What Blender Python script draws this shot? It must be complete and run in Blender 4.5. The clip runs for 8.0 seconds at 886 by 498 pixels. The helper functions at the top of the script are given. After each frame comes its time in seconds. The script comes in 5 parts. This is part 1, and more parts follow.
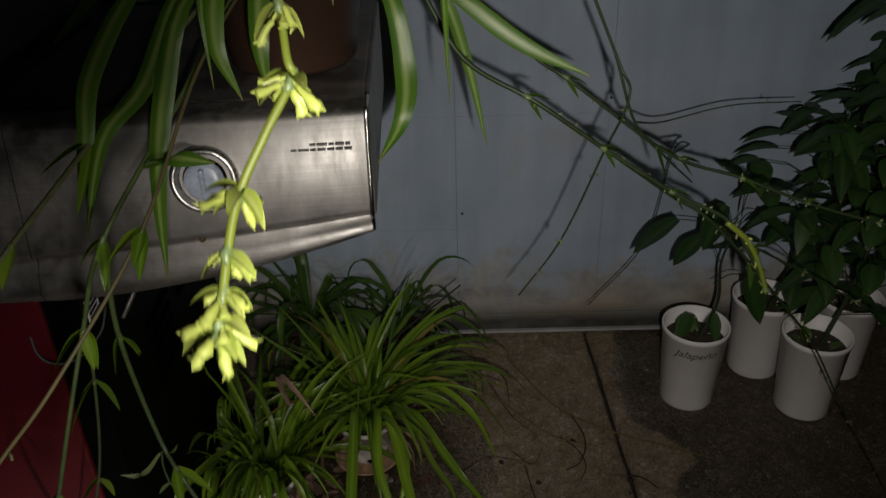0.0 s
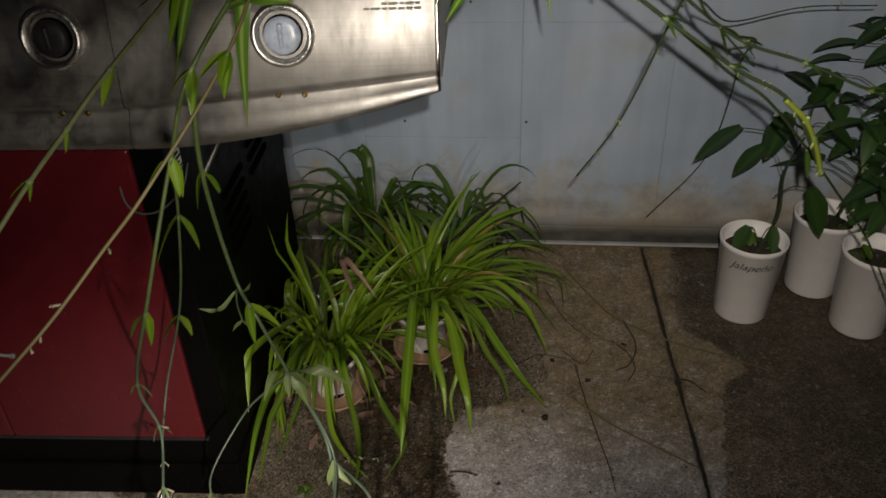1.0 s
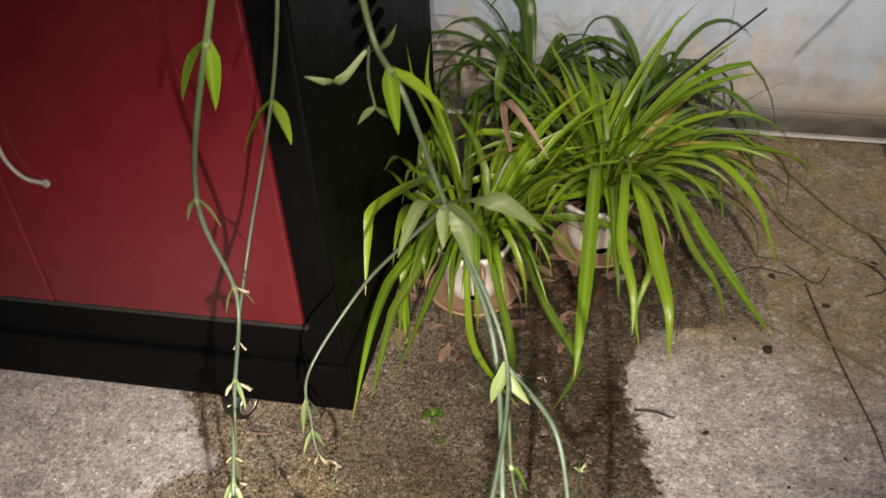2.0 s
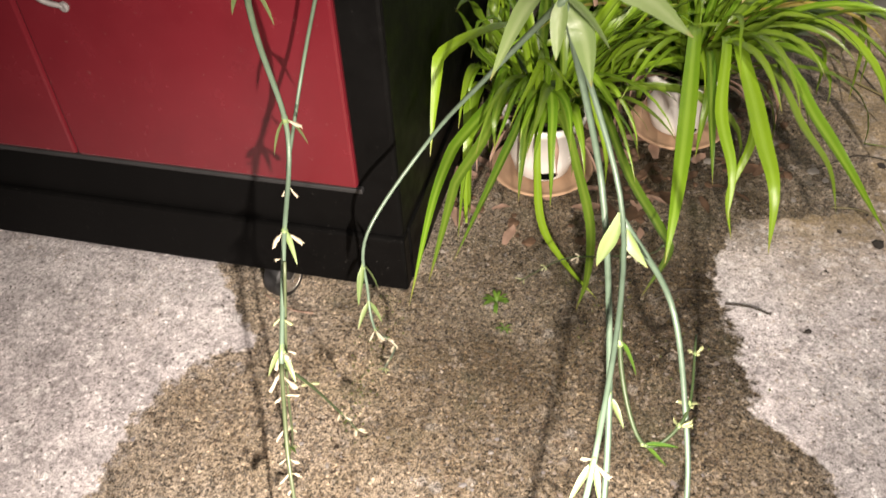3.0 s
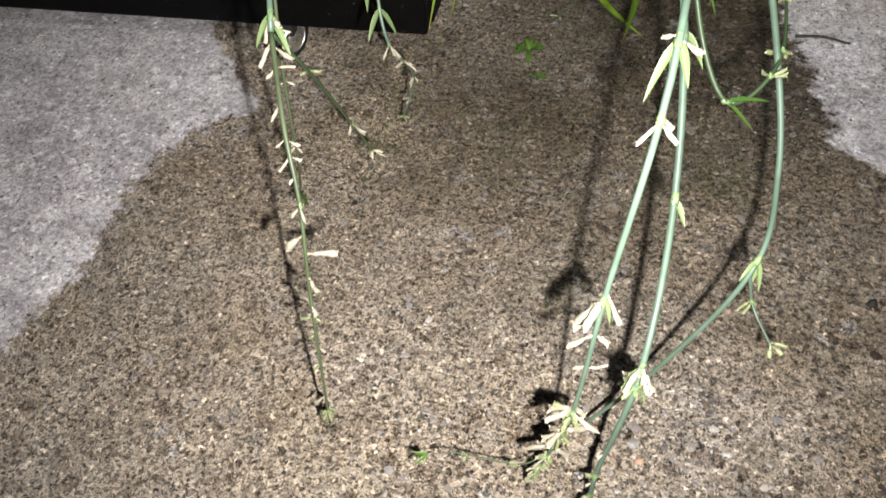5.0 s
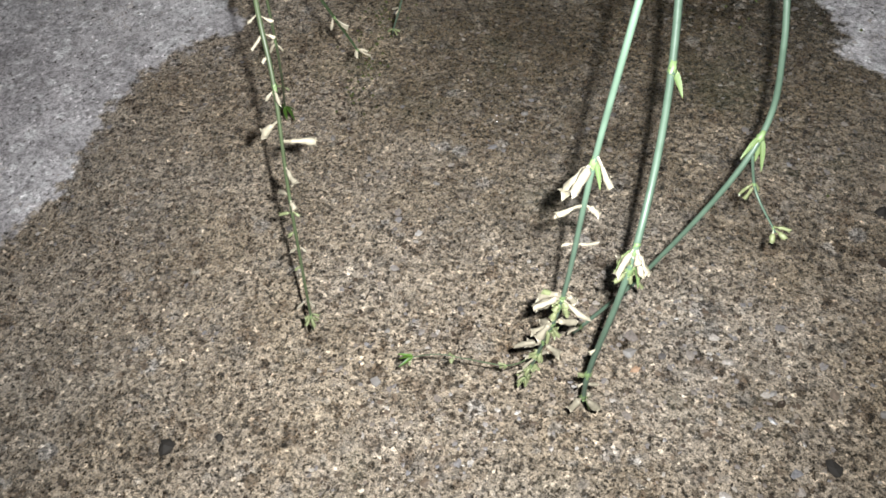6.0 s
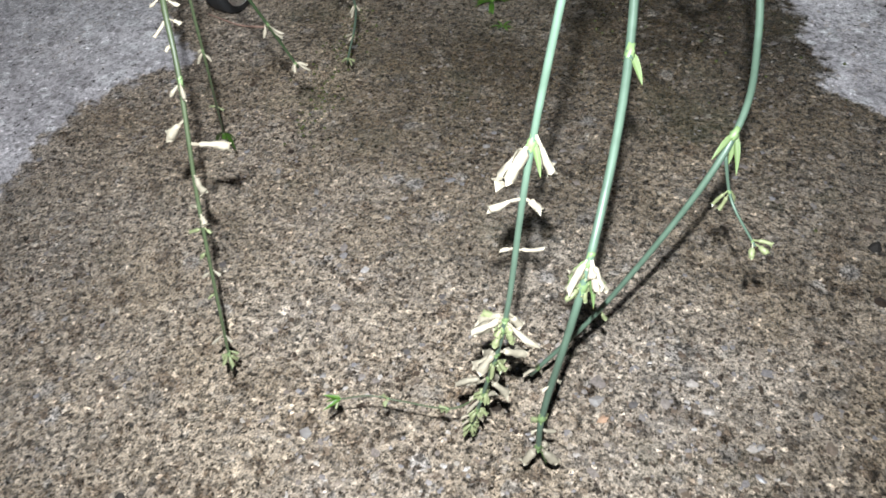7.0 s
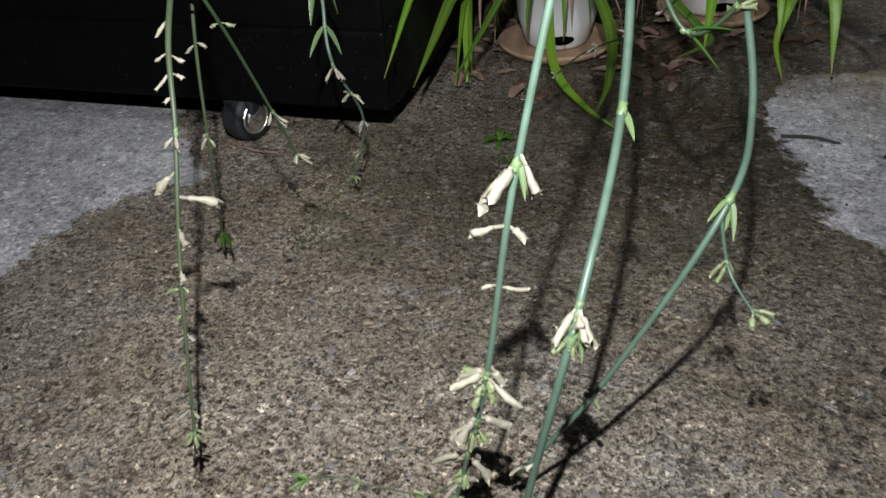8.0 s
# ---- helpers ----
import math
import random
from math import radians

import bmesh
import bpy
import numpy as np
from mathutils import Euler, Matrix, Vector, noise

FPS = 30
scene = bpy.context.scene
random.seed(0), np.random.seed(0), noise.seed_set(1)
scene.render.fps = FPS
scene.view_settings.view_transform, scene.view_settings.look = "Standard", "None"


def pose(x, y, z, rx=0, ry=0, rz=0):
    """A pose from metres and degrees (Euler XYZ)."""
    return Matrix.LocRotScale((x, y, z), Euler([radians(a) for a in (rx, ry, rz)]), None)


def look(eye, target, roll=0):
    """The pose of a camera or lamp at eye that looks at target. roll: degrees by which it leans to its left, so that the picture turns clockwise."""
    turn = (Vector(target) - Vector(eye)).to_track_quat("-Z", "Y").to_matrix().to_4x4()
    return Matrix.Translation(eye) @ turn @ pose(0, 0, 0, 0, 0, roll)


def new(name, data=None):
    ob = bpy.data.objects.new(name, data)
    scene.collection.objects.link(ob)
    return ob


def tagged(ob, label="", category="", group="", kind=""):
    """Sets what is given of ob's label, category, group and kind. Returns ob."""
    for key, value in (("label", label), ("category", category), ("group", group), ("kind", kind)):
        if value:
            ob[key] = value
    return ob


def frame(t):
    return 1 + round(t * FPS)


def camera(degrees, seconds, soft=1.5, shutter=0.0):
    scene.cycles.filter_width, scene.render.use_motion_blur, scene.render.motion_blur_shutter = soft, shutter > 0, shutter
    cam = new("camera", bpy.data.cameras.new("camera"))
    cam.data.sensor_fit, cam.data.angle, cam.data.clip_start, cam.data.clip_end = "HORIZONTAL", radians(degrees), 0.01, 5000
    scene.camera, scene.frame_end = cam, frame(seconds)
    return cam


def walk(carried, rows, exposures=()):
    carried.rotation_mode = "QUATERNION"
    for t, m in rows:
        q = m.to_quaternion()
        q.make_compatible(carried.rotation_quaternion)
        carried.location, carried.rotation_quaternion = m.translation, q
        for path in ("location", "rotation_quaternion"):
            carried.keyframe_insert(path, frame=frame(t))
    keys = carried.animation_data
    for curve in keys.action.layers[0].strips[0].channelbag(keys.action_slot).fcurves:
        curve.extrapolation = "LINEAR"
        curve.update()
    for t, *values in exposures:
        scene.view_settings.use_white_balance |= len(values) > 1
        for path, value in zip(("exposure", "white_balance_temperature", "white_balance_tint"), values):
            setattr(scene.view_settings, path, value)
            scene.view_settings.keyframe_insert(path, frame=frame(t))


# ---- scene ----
cam = camera(56.76, 8.0, shutter=0.2)
PATH = [
    (0, (0.147, 0.230, 1.103), (-0.056, 1.940, 0.087), -1.8),
    (0.5, (0.168, 0.163, 1.095), (-0.085, 1.831, 0.021), -2.1),
    (1, (0.162, 0.145, 1.049), (-0.186, 1.767, -0.068), -2.1),
    (1.5, (0.102, 0.251, 0.916), (-0.404, 1.812, -0.228), -2.7),
    (1.7, (0.057, 0.309, 0.829), (-0.489, 1.836, -0.342), -3.2),
    (2.8, (-0.052, 0.392, 0.636), (-0.664, 1.775, -0.673), -3.0),
    (3, (-0.056, 0.395, 0.622), (-0.661, 1.736, -0.734), -3.1),
    (3.5, (-0.060, 0.391, 0.576), (-0.663, 1.671, -0.838), -4.0),
    (4, (-0.070, 0.387, 0.533), (-0.676, 1.606, -0.932), -5.8),
    (4.5, (-0.064, 0.381, 0.496), (-0.661, 1.551, -1.012), -6.8),
    (5, (-0.058, 0.373, 0.472), (-0.656, 1.491, -1.075), -8.5),
    (5.2, (-0.056, 0.367, 0.462), (-0.651, 1.464, -1.101), -8.9),
    (6.3, (-0.040, 0.358, 0.424), (-0.635, 1.418, -1.164), -9.6),
    (6.5, (-0.036, 0.362, 0.421), (-0.624, 1.436, -1.160), -9.2),
    (7, (-0.032, 0.378, 0.367), (-0.652, 1.590, -1.097), -7.5),
    (7.2, (-0.037, 0.410, 0.353), (-0.707, 1.632, -1.082), -8.8),
    (7.5, (-0.043, 0.406, 0.322), (-0.742, 1.798, -0.932), -5.6),
    (8, (-0.017, 0.359, 0.319), (-0.755, 1.848, -0.793), -4.0),
]

# ---- exposure over the walk ----
EXPOSURES = [(0.0, -1.78, 7000, 11), (0.5, -1.08, 7150, 11), (1.0, -0.86, 7500, 11), (1.5, -0.04, 7600, 16), (1.7, 0.22, 7800, 15), (2.8, 1.30, 7500, 16), (3.5, 1.07, 7250, 16), (4.0, 0.85, 6800, 13), (5.2, 0.40, 6250, 9), (6.5, 0.14, 5850, 5), (7.0, 0.34, 5720, 6), (7.5, 0.3, 5750, 4), (8.0, -0.34, 5770, 5)]
walk(cam, [(t, look(eye, target, roll)) for t, eye, target, roll in PATH], EXPOSURES)

# ---- light: a night yard, lit by fixed stand-ins for the small torch that is carried along ----
world = bpy.data.worlds.new("night")
scene.world = world
world.use_nodes = True
world.node_tree.nodes["Background"].inputs[0].default_value = (0.30, 0.38, 0.55, 1)
world.node_tree.nodes["Background"].inputs[1].default_value = 0.006


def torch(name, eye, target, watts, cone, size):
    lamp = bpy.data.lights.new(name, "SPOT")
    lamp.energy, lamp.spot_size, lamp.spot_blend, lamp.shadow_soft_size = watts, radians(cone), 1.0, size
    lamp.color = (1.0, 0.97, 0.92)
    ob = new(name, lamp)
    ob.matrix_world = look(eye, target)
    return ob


# one torch split into three fixed spots, all on, which adds fill
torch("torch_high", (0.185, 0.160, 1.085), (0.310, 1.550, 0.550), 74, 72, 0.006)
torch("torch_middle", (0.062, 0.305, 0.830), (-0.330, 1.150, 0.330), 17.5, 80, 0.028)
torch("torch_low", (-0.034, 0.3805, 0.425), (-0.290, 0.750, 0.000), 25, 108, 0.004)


# ---- materials ----
class Nodes:
    """Short hand for a node material."""

    def __init__(self, name):
        self.mat = bpy.data.materials.new(name)
        self.mat.use_nodes = True
        self.tree = self.mat.node_tree
        self.bsdf = self.tree.nodes["Principled BSDF"]
        self.out = self.tree.nodes["Material Output"]

    def add(self, kind):
        return self.tree.nodes.new(kind)

    def link(self, a, b):
        self.tree.links.new(a, b)

    def coords(self, kind="Object"):
        return self.add("ShaderNodeTexCoord").outputs[kind]

    def mapped(self, source, scale):
        node = self.add("ShaderNodeMapping")
        node.inputs["Scale"].default_value = scale
        self.link(source, node.inputs["Vector"])
        return node.outputs[0]

    def noise(self, source, scale, detail=4, rough=0.6):
        node = self.add("ShaderNodeTexNoise")
        node.inputs["Scale"].default_value, node.inputs["Detail"].default_value = scale, detail
        node.inputs["Roughness"].default_value = rough
        self.link(source, node.inputs["Vector"])
        return node.outputs["Fac"]

    def voronoi(self, source, scale, output="Color", feature="F1"):
        node = self.add("ShaderNodeTexVoronoi")
        node.feature = feature
        node.inputs["Scale"].default_value = scale
        self.link(source, node.inputs["Vector"])
        return node.outputs[output]

    def ramp(self, fac, *stops):
        node = self.add("ShaderNodeValToRGB")
        els = node.color_ramp.elements
        while len(els) < len(stops):
            els.new(0.5)
        for el, (pos, col) in zip(els, stops):
            el.position = pos
            el.color = (*col, 1) if isinstance(col, tuple) else (col, col, col, 1)
        self.link(fac, node.inputs[0])
        return node.outputs[0]

    def mix(self, fac, a, b, blend="MIX"):
        node = self.add("ShaderNodeMix")
        node.data_type, node.blend_type = "RGBA", blend
        for value, socket in ((fac, node.inputs[0]), (a, node.inputs[6]), (b, node.inputs[7])):
            if isinstance(value, (int, float)):
                socket.default_value = value if socket == node.inputs[0] else (value, value, value, 1)
            elif isinstance(value, tuple):
                socket.default_value = (*value, 1)
            else:
                self.link(value, socket)
        return node.outputs[2]

    def maths(self, op, a, b, clamp=False):
        node = self.add("ShaderNodeMath")
        node.operation, node.use_clamp = op, clamp
        for value, socket in ((a, node.inputs[0]), (b, node.inputs[1])):
            if isinstance(value, (int, float)):
                socket.default_value = value
            else:
                self.link(value, socket)
        return node.outputs[0]

    def bump(self, height, strength, distance=0.001):
        node = self.add("ShaderNodeBump")
        node.inputs["Distance"].default_value = distance
        if isinstance(strength, float):
            node.inputs["Strength"].default_value = strength
        else:
            self.link(strength, node.inputs["Strength"])
        self.link(height, node.inputs["Height"])
        self.link(node.outputs[0], self.bsdf.inputs["Normal"])

    def set(self, **values):
        for key, value in values.items():
            socket = self.bsdf.inputs[key.replace("_", " ")]
            if isinstance(value, tuple):
                socket.default_value = (*value, 1)
            elif isinstance(value, (int, float)):
                socket.default_value = value
            else:
                self.link(value, socket)
        return self.mat


def wet_mask(n, source):
    """1 where the concrete is wet: the stored distance to the damp patch's rim, frayed by noise."""
    node = n.add("ShaderNodeAttribute")
    node.attribute_name = "damp"
    at = node.outputs["Fac"]
    fray = n.maths("MULTIPLY", n.maths("SUBTRACT", n.noise(source, 55, 5, 0.65), 0.5), 0.045)
    edge = n.maths("ADD", at, fray)
    return n.maths("ADD", n.maths("MULTIPLY", edge, 160.0), 0.5, clamp=True)


def concrete_material():
    n = Nodes("concrete")
    c = n.coords()
    wet = wet_mask(n, c)

    def cell(scale):
        pick = n.add("ShaderNodeSeparateColor")
        n.link(n.voronoi(c, scale), pick.inputs[0])
        return pick.outputs[0]

    patch = n.noise(c, 6, 5, 0.6)
    dry = n.ramp(patch, (0.3, (0.365, 0.335, 0.345)), (0.5, (0.445, 0.415, 0.425)), (0.7, (0.515, 0.49, 0.50)))
    damp = n.ramp(patch, (0.3, (0.245, 0.192, 0.136)), (0.5, (0.335, 0.275, 0.216)), (0.7, (0.40, 0.338, 0.280)))
    soak = n.add("ShaderNodeAttribute")
    soak.attribute_name = "soak"
    grime = n.add("ShaderNodeAttribute")
    grime.attribute_name = "grime"
    ragged = n.noise(c, 13, 6, 0.7)
    deep = n.maths("MULTIPLY", n.maths("ADD", soak.outputs["Fac"], n.maths("MULTIPLY", n.maths("SUBTRACT", ragged, 0.5), 1.3)), 1.0, clamp=True)
    damp = n.mix(deep, damp, (0.235, 0.208, 0.155), "MULTIPLY")
    film = n.maths("MULTIPLY", n.maths("ADD", grime.outputs["Fac"], n.maths("MULTIPLY", n.maths("SUBTRACT", ragged, 0.55), 1.8)), 0.85, clamp=True)
    dry = n.mix(film, dry, (0.215, 0.162, 0.100))
    clean = n.maths("SUBTRACT", 1.0, n.maths("MULTIPLY", film, 0.8))
    # soft-edged stones ground flush with the surface
    warp = n.add("ShaderNodeMix")
    warp.data_type, warp.blend_type = "RGBA", "LINEAR_LIGHT"
    warp.inputs[0].default_value = 0.0034
    wob = n.add("ShaderNodeTexNoise")
    wob.inputs["Scale"].default_value, wob.inputs["Detail"].default_value = 260, 4
    n.link(c, wob.inputs["Vector"])
    n.link(c, warp.inputs[6])
    n.link(wob.outputs["Color"], warp.inputs[7])
    wc = warp.outputs[2]

    def flush(scale, share, size):
        pick = n.add("ShaderNodeSeparateColor")
        n.link(n.voronoi(wc, scale), pick.inputs[0])
        here_ = n.ramp(pick.outputs[1], (share, 0.0), (share + 0.02, 1.0))
        inside = n.ramp(n.voronoi(wc, scale, "Distance"), (size * 0.7, 1.0), (size, 0.0))
        return n.maths("MULTIPLY", here_, inside), pick.outputs[0]

    big_at, big_pick = flush(75, 0.66, 0.52)
    small_at, small_pick = flush(190, 0.55, 0.55)
    dry = n.mix(n.maths("MULTIPLY", n.maths("MULTIPLY", big_at, clean), 0.75), dry, n.ramp(big_pick, (0.0, (0.30, 0.28, 0.29)), (0.3, (0.46, 0.44, 0.45)), (1.0, (0.64, 0.62, 0.62))))
    damp = n.mix(n.maths("MULTIPLY", big_at, 0.7), damp, n.ramp(big_pick, (0.0, (0.07, 0.05, 0.035)), (0.35, (0.16, 0.115, 0.08)), (0.6, (0.20, 0.18, 0.165)), (0.85, (0.28, 0.235, 0.195)), (1.0, (0.37, 0.35, 0.345))))
    damp = n.mix(n.maths("MULTIPLY", small_at, 0.7), damp, n.ramp(small_pick, (0.0, (0.035, 0.024, 0.016)), (0.3, (0.10, 0.066, 0.042)), (0.6, (0.22, 0.17, 0.125)), (0.85, (0.25, 0.21, 0.17)), (1.0, (0.38, 0.345, 0.31))))
    mid_at, mid_pick = flush(125, 0.42, 0.6)
    dry = n.mix(0.8, dry, n.ramp(n.noise(c, 17, 4, 0.6), (0.36, 0.78), (0.5, 1.0), (0.64, 1.2)), "MULTIPLY")
    dry = n.mix(n.maths("MULTIPLY", n.maths("MULTIPLY", mid_at, clean), 0.7), dry, n.ramp(mid_pick, (0.0, (0.22, 0.20, 0.20)), (0.35, (0.37, 0.34, 0.345)), (0.75, (0.52, 0.495, 0.50)), (1.0, (0.70, 0.68, 0.68))))
    hole_at, hole_pick = flush(175, 0.60, 0.27)
    fine_at, fine_pick = flush(380, 0.40, 0.36)
    dry = n.mix(n.maths("MULTIPLY", hole_at, 0.95), dry, n.mix(hole_pick, (0.03, 0.025, 0.022), (0.22, 0.195, 0.185)))
    damp = n.mix(n.maths("MULTIPLY", hole_at, 0.85), damp, n.mix(hole_pick, (0.012, 0.009, 0.006), (0.075, 0.055, 0.038)))
    damp = n.mix(n.maths("MULTIPLY", fine_at, 0.92), damp, n.mix(fine_pick, (0.008, 0.006, 0.004), (0.085, 0.062, 0.04)))
    damp = n.mix(n.maths("MULTIPLY", deep, 0.5), damp, (0.55, 0.52, 0.42), "MULTIPLY")
    col = n.mix(wet, dry, damp)
    sand = n.noise(c, 900, 3, 0.8)
    # grain tone; the brightest cells put wet sparkle into the colour
    grit_glint = n.ramp(cell(430), (0.0, 0.18), (0.14, 0.5), (0.3, 0.9), (0.75, 1.1), (0.93, 1.5), (0.97, 2.0), (1.0, 3.4))
    mottle = n.ramp(n.noise(c, 38, 5, 0.7), (0.3, 0.62), (0.5, 1.0), (0.7, 1.30))
    # small dark pits, drawn in the colour alone
    pits = n.ramp(n.noise(c, 560, 4, 0.72), (0.37, 0.02), (0.455, 0.92), (0.50, 1.08))
    worn = n.ramp(n.noise(c, 165, 4, 0.75), (0.36, 0.20), (0.48, 1.0), (0.62, 1.15))
    col = n.mix(n.mix(wet, 0.34, 0.62), col, grit_glint, "MULTIPLY")
    col = n.mix(0.8, col, mottle, "MULTIPLY")
    col = n.mix(n.mix(wet, 0.46, 0.85), col, pits, "MULTIPLY")
    col = n.mix(n.mix(wet, 0.3, 0.42), col, worn, "MULTIPLY")
    # black wet pits with relief shade put into the colour, thickest where the concrete is most soaked
    pit_shade = n.ramp(n.noise(c, 235, 5, 0.68), (0.40, 0.03), (0.485, 1.08))
    holes = n.maths("ADD", n.maths("MULTIPLY", deep, 0.25), 0.72, clamp=True)
    col = n.mix(n.mix(wet, 0.40, holes), col, pit_shade, "MULTIPLY")
    pale_rub = n.ramp(n.noise(c, 85, 4, 0.7), (0.56, 0.0), (0.68, 0.45))
    col = n.mix(n.maths("MULTIPLY", pale_rub, wet), col, (0.33, 0.285, 0.25))
    col = n.mix(n.mix(wet, 0.34, 0.75), col, n.ramp(sand, (0.34, 0.25), (0.5, 1.0), (0.66, 1.8)), "MULTIPLY")
    clay = n.ramp(n.noise(c, 4.5, 5, 0.62), (0.36, (0.93, 1.0, 1.08)), (0.5, (1.03, 1.0, 0.93)), (0.64, (1.12, 1.0, 0.74)))
    col = n.mix(n.maths("MULTIPLY", wet, 0.36), col, clay, "MULTIPLY")
    green = n.ramp(n.noise(c, 8, 5, 0.65), (0.56, 0.0), (0.70, 0.5))
    col = n.mix(n.maths("MULTIPLY", green, wet), col, (0.050, 0.052, 0.022))
    height = n.maths("ADD", n.maths("MULTIPLY", n.voronoi(c, 210, "Distance"), 0.9), n.maths("MULTIPLY", sand, 1.2))
    height = n.maths("ADD", height, n.noise(c, 60, 5, 0.7))
    n.bump(height, n.mix(wet, 0.22, 0.75), 0.0030)
    rough = n.mix(wet, 0.9, n.ramp(n.noise(c, 420, 3, 0.75), (0.40, 0.08), (0.55, 0.50)))
    return n.set(Base_Color=col, Roughness=rough)


def pebble_material():
    n = Nodes("aggregate")
    c = n.coords()
    wet = wet_mask(n, c)
    pick = n.add("ShaderNodeNewGeometry").outputs["Random Per Island"]
    dry = n.ramp(pick, (0.0, (0.16, 0.13, 0.12)), (0.06, (0.31, 0.27, 0.25)), (0.5, (0.42, 0.38, 0.36)), (0.85, (0.44, 0.40, 0.385)), (1.0, (0.50, 0.47, 0.46)))
    film = n.add("ShaderNodeAttribute")
    film.attribute_name = "grime"
    dry = n.mix(n.maths("MULTIPLY", film.outputs["Fac"], 0.75, clamp=True), dry, (0.20, 0.15, 0.10))
    damp = n.ramp(pick, (0.0, (0.022, 0.016, 0.012)), (0.18, (0.06, 0.042, 0.030)), (0.4, (0.15, 0.112, 0.082)), (0.6, (0.17, 0.16, 0.165)), (0.8, (0.22, 0.175, 0.135)), (0.95, (0.29, 0.25, 0.21)), (1.0, (0.38, 0.35, 0.33)))
    pale = n.add("ShaderNodeAttribute")
    pale.attribute_name = "pale"
    damp = n.mix(n.maths("MULTIPLY", pale.outputs["Fac"], 0.34), damp, n.ramp(pick, (0.0, (0.17, 0.165, 0.17)), (0.5, (0.27, 0.25, 0.25)), (1.0, (0.40, 0.37, 0.36))))
    col = n.mix(wet, dry, damp)
    col = n.mix(0.7, col, n.ramp(n.noise(c, 600, 3, 0.7), (0.3, 0.45), (0.7, 1.5)), "MULTIPLY")
    return n.set(Base_Color=col, Roughness=n.mix(wet, 0.85, 0.33))


def wall_material():
    n = Nodes("weathered_blue_paint")
    c = n.coords()
    sep = n.add("ShaderNodeSeparateXYZ")
    n.link(c, sep.inputs[0])
    z = sep.outputs[2]
    big, mid = n.noise(c, 2.3, 5, 0.6), n.noise(c, 14, 6, 0.65)
    paint = n.ramp(big, (0.3, (0.28, 0.35, 0.44)), (0.5, (0.36, 0.44, 0.555)), (0.7, (0.44, 0.51, 0.615)))
    streak = n.noise(n.mapped(c, (16, 16, 1.3)), 1.0, 5, 0.6)
    col = n.mix(0.35, paint, n.ramp(streak, (0.35, 0.72), (0.6, 1.1)), "MULTIPLY")
    rust = n.ramp(n.noise(c, 5.5, 4, 0.5), (0.58, 0.0), (0.72, 0.30))
    col = n.mix(rust, col, (0.36, 0.27, 0.21))
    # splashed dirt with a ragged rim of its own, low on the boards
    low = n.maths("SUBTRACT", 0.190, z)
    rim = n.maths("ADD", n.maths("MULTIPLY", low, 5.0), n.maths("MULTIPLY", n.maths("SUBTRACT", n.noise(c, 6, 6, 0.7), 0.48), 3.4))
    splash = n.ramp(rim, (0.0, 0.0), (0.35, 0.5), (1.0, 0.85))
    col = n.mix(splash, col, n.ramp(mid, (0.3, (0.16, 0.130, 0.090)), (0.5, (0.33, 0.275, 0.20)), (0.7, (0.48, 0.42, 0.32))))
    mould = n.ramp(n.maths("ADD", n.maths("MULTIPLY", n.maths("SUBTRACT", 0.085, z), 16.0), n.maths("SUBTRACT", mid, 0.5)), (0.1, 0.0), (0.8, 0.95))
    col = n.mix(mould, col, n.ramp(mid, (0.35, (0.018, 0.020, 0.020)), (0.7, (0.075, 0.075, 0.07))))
    n.bump(n.maths("ADD", mid, n.noise(c, 90, 4)), 0.25, 0.002)
    return n.set(Base_Color=col, Roughness=n.ramp(mid, (0.3, 0.45), (0.7, 0.7)))


def plain(name, colour, rough=0.5, metal=0.0, scale=60, vary=0.25, bump=0.15, speck=None, shine=0.5):
    """A painted, moulded or metal surface with soft blotches, fine grain and, at will, specks of dust."""
    n = Nodes(name)
    c = n.coords()
    a, b = n.noise(c, scale * 0.18, 4), n.noise(c, scale, 5, 0.65)
    shade = n.ramp(n.maths("ADD", n.maths("MULTIPLY", a, 0.6), n.maths("MULTIPLY", b, 0.4)), (0.3, 1.0 - vary), (0.7, 1.0 + vary))
    col = n.mix(1.0, colour, shade, "MULTIPLY")
    if speck:
        dots = n.ramp(n.noise(c, scale * 7, 3, 0.8), (0.66, 0.0), (0.74, 0.8))
        col = n.mix(dots, col, speck)
    n.bump(b, bump, 0.001)
    return n.set(Base_Color=col, Roughness=n.ramp(b, (0.3, max(rough - 0.08, 0.02)), (0.7, min(rough + 0.1, 1.0))), Metallic=metal, Specular_IOR_Level=shine)


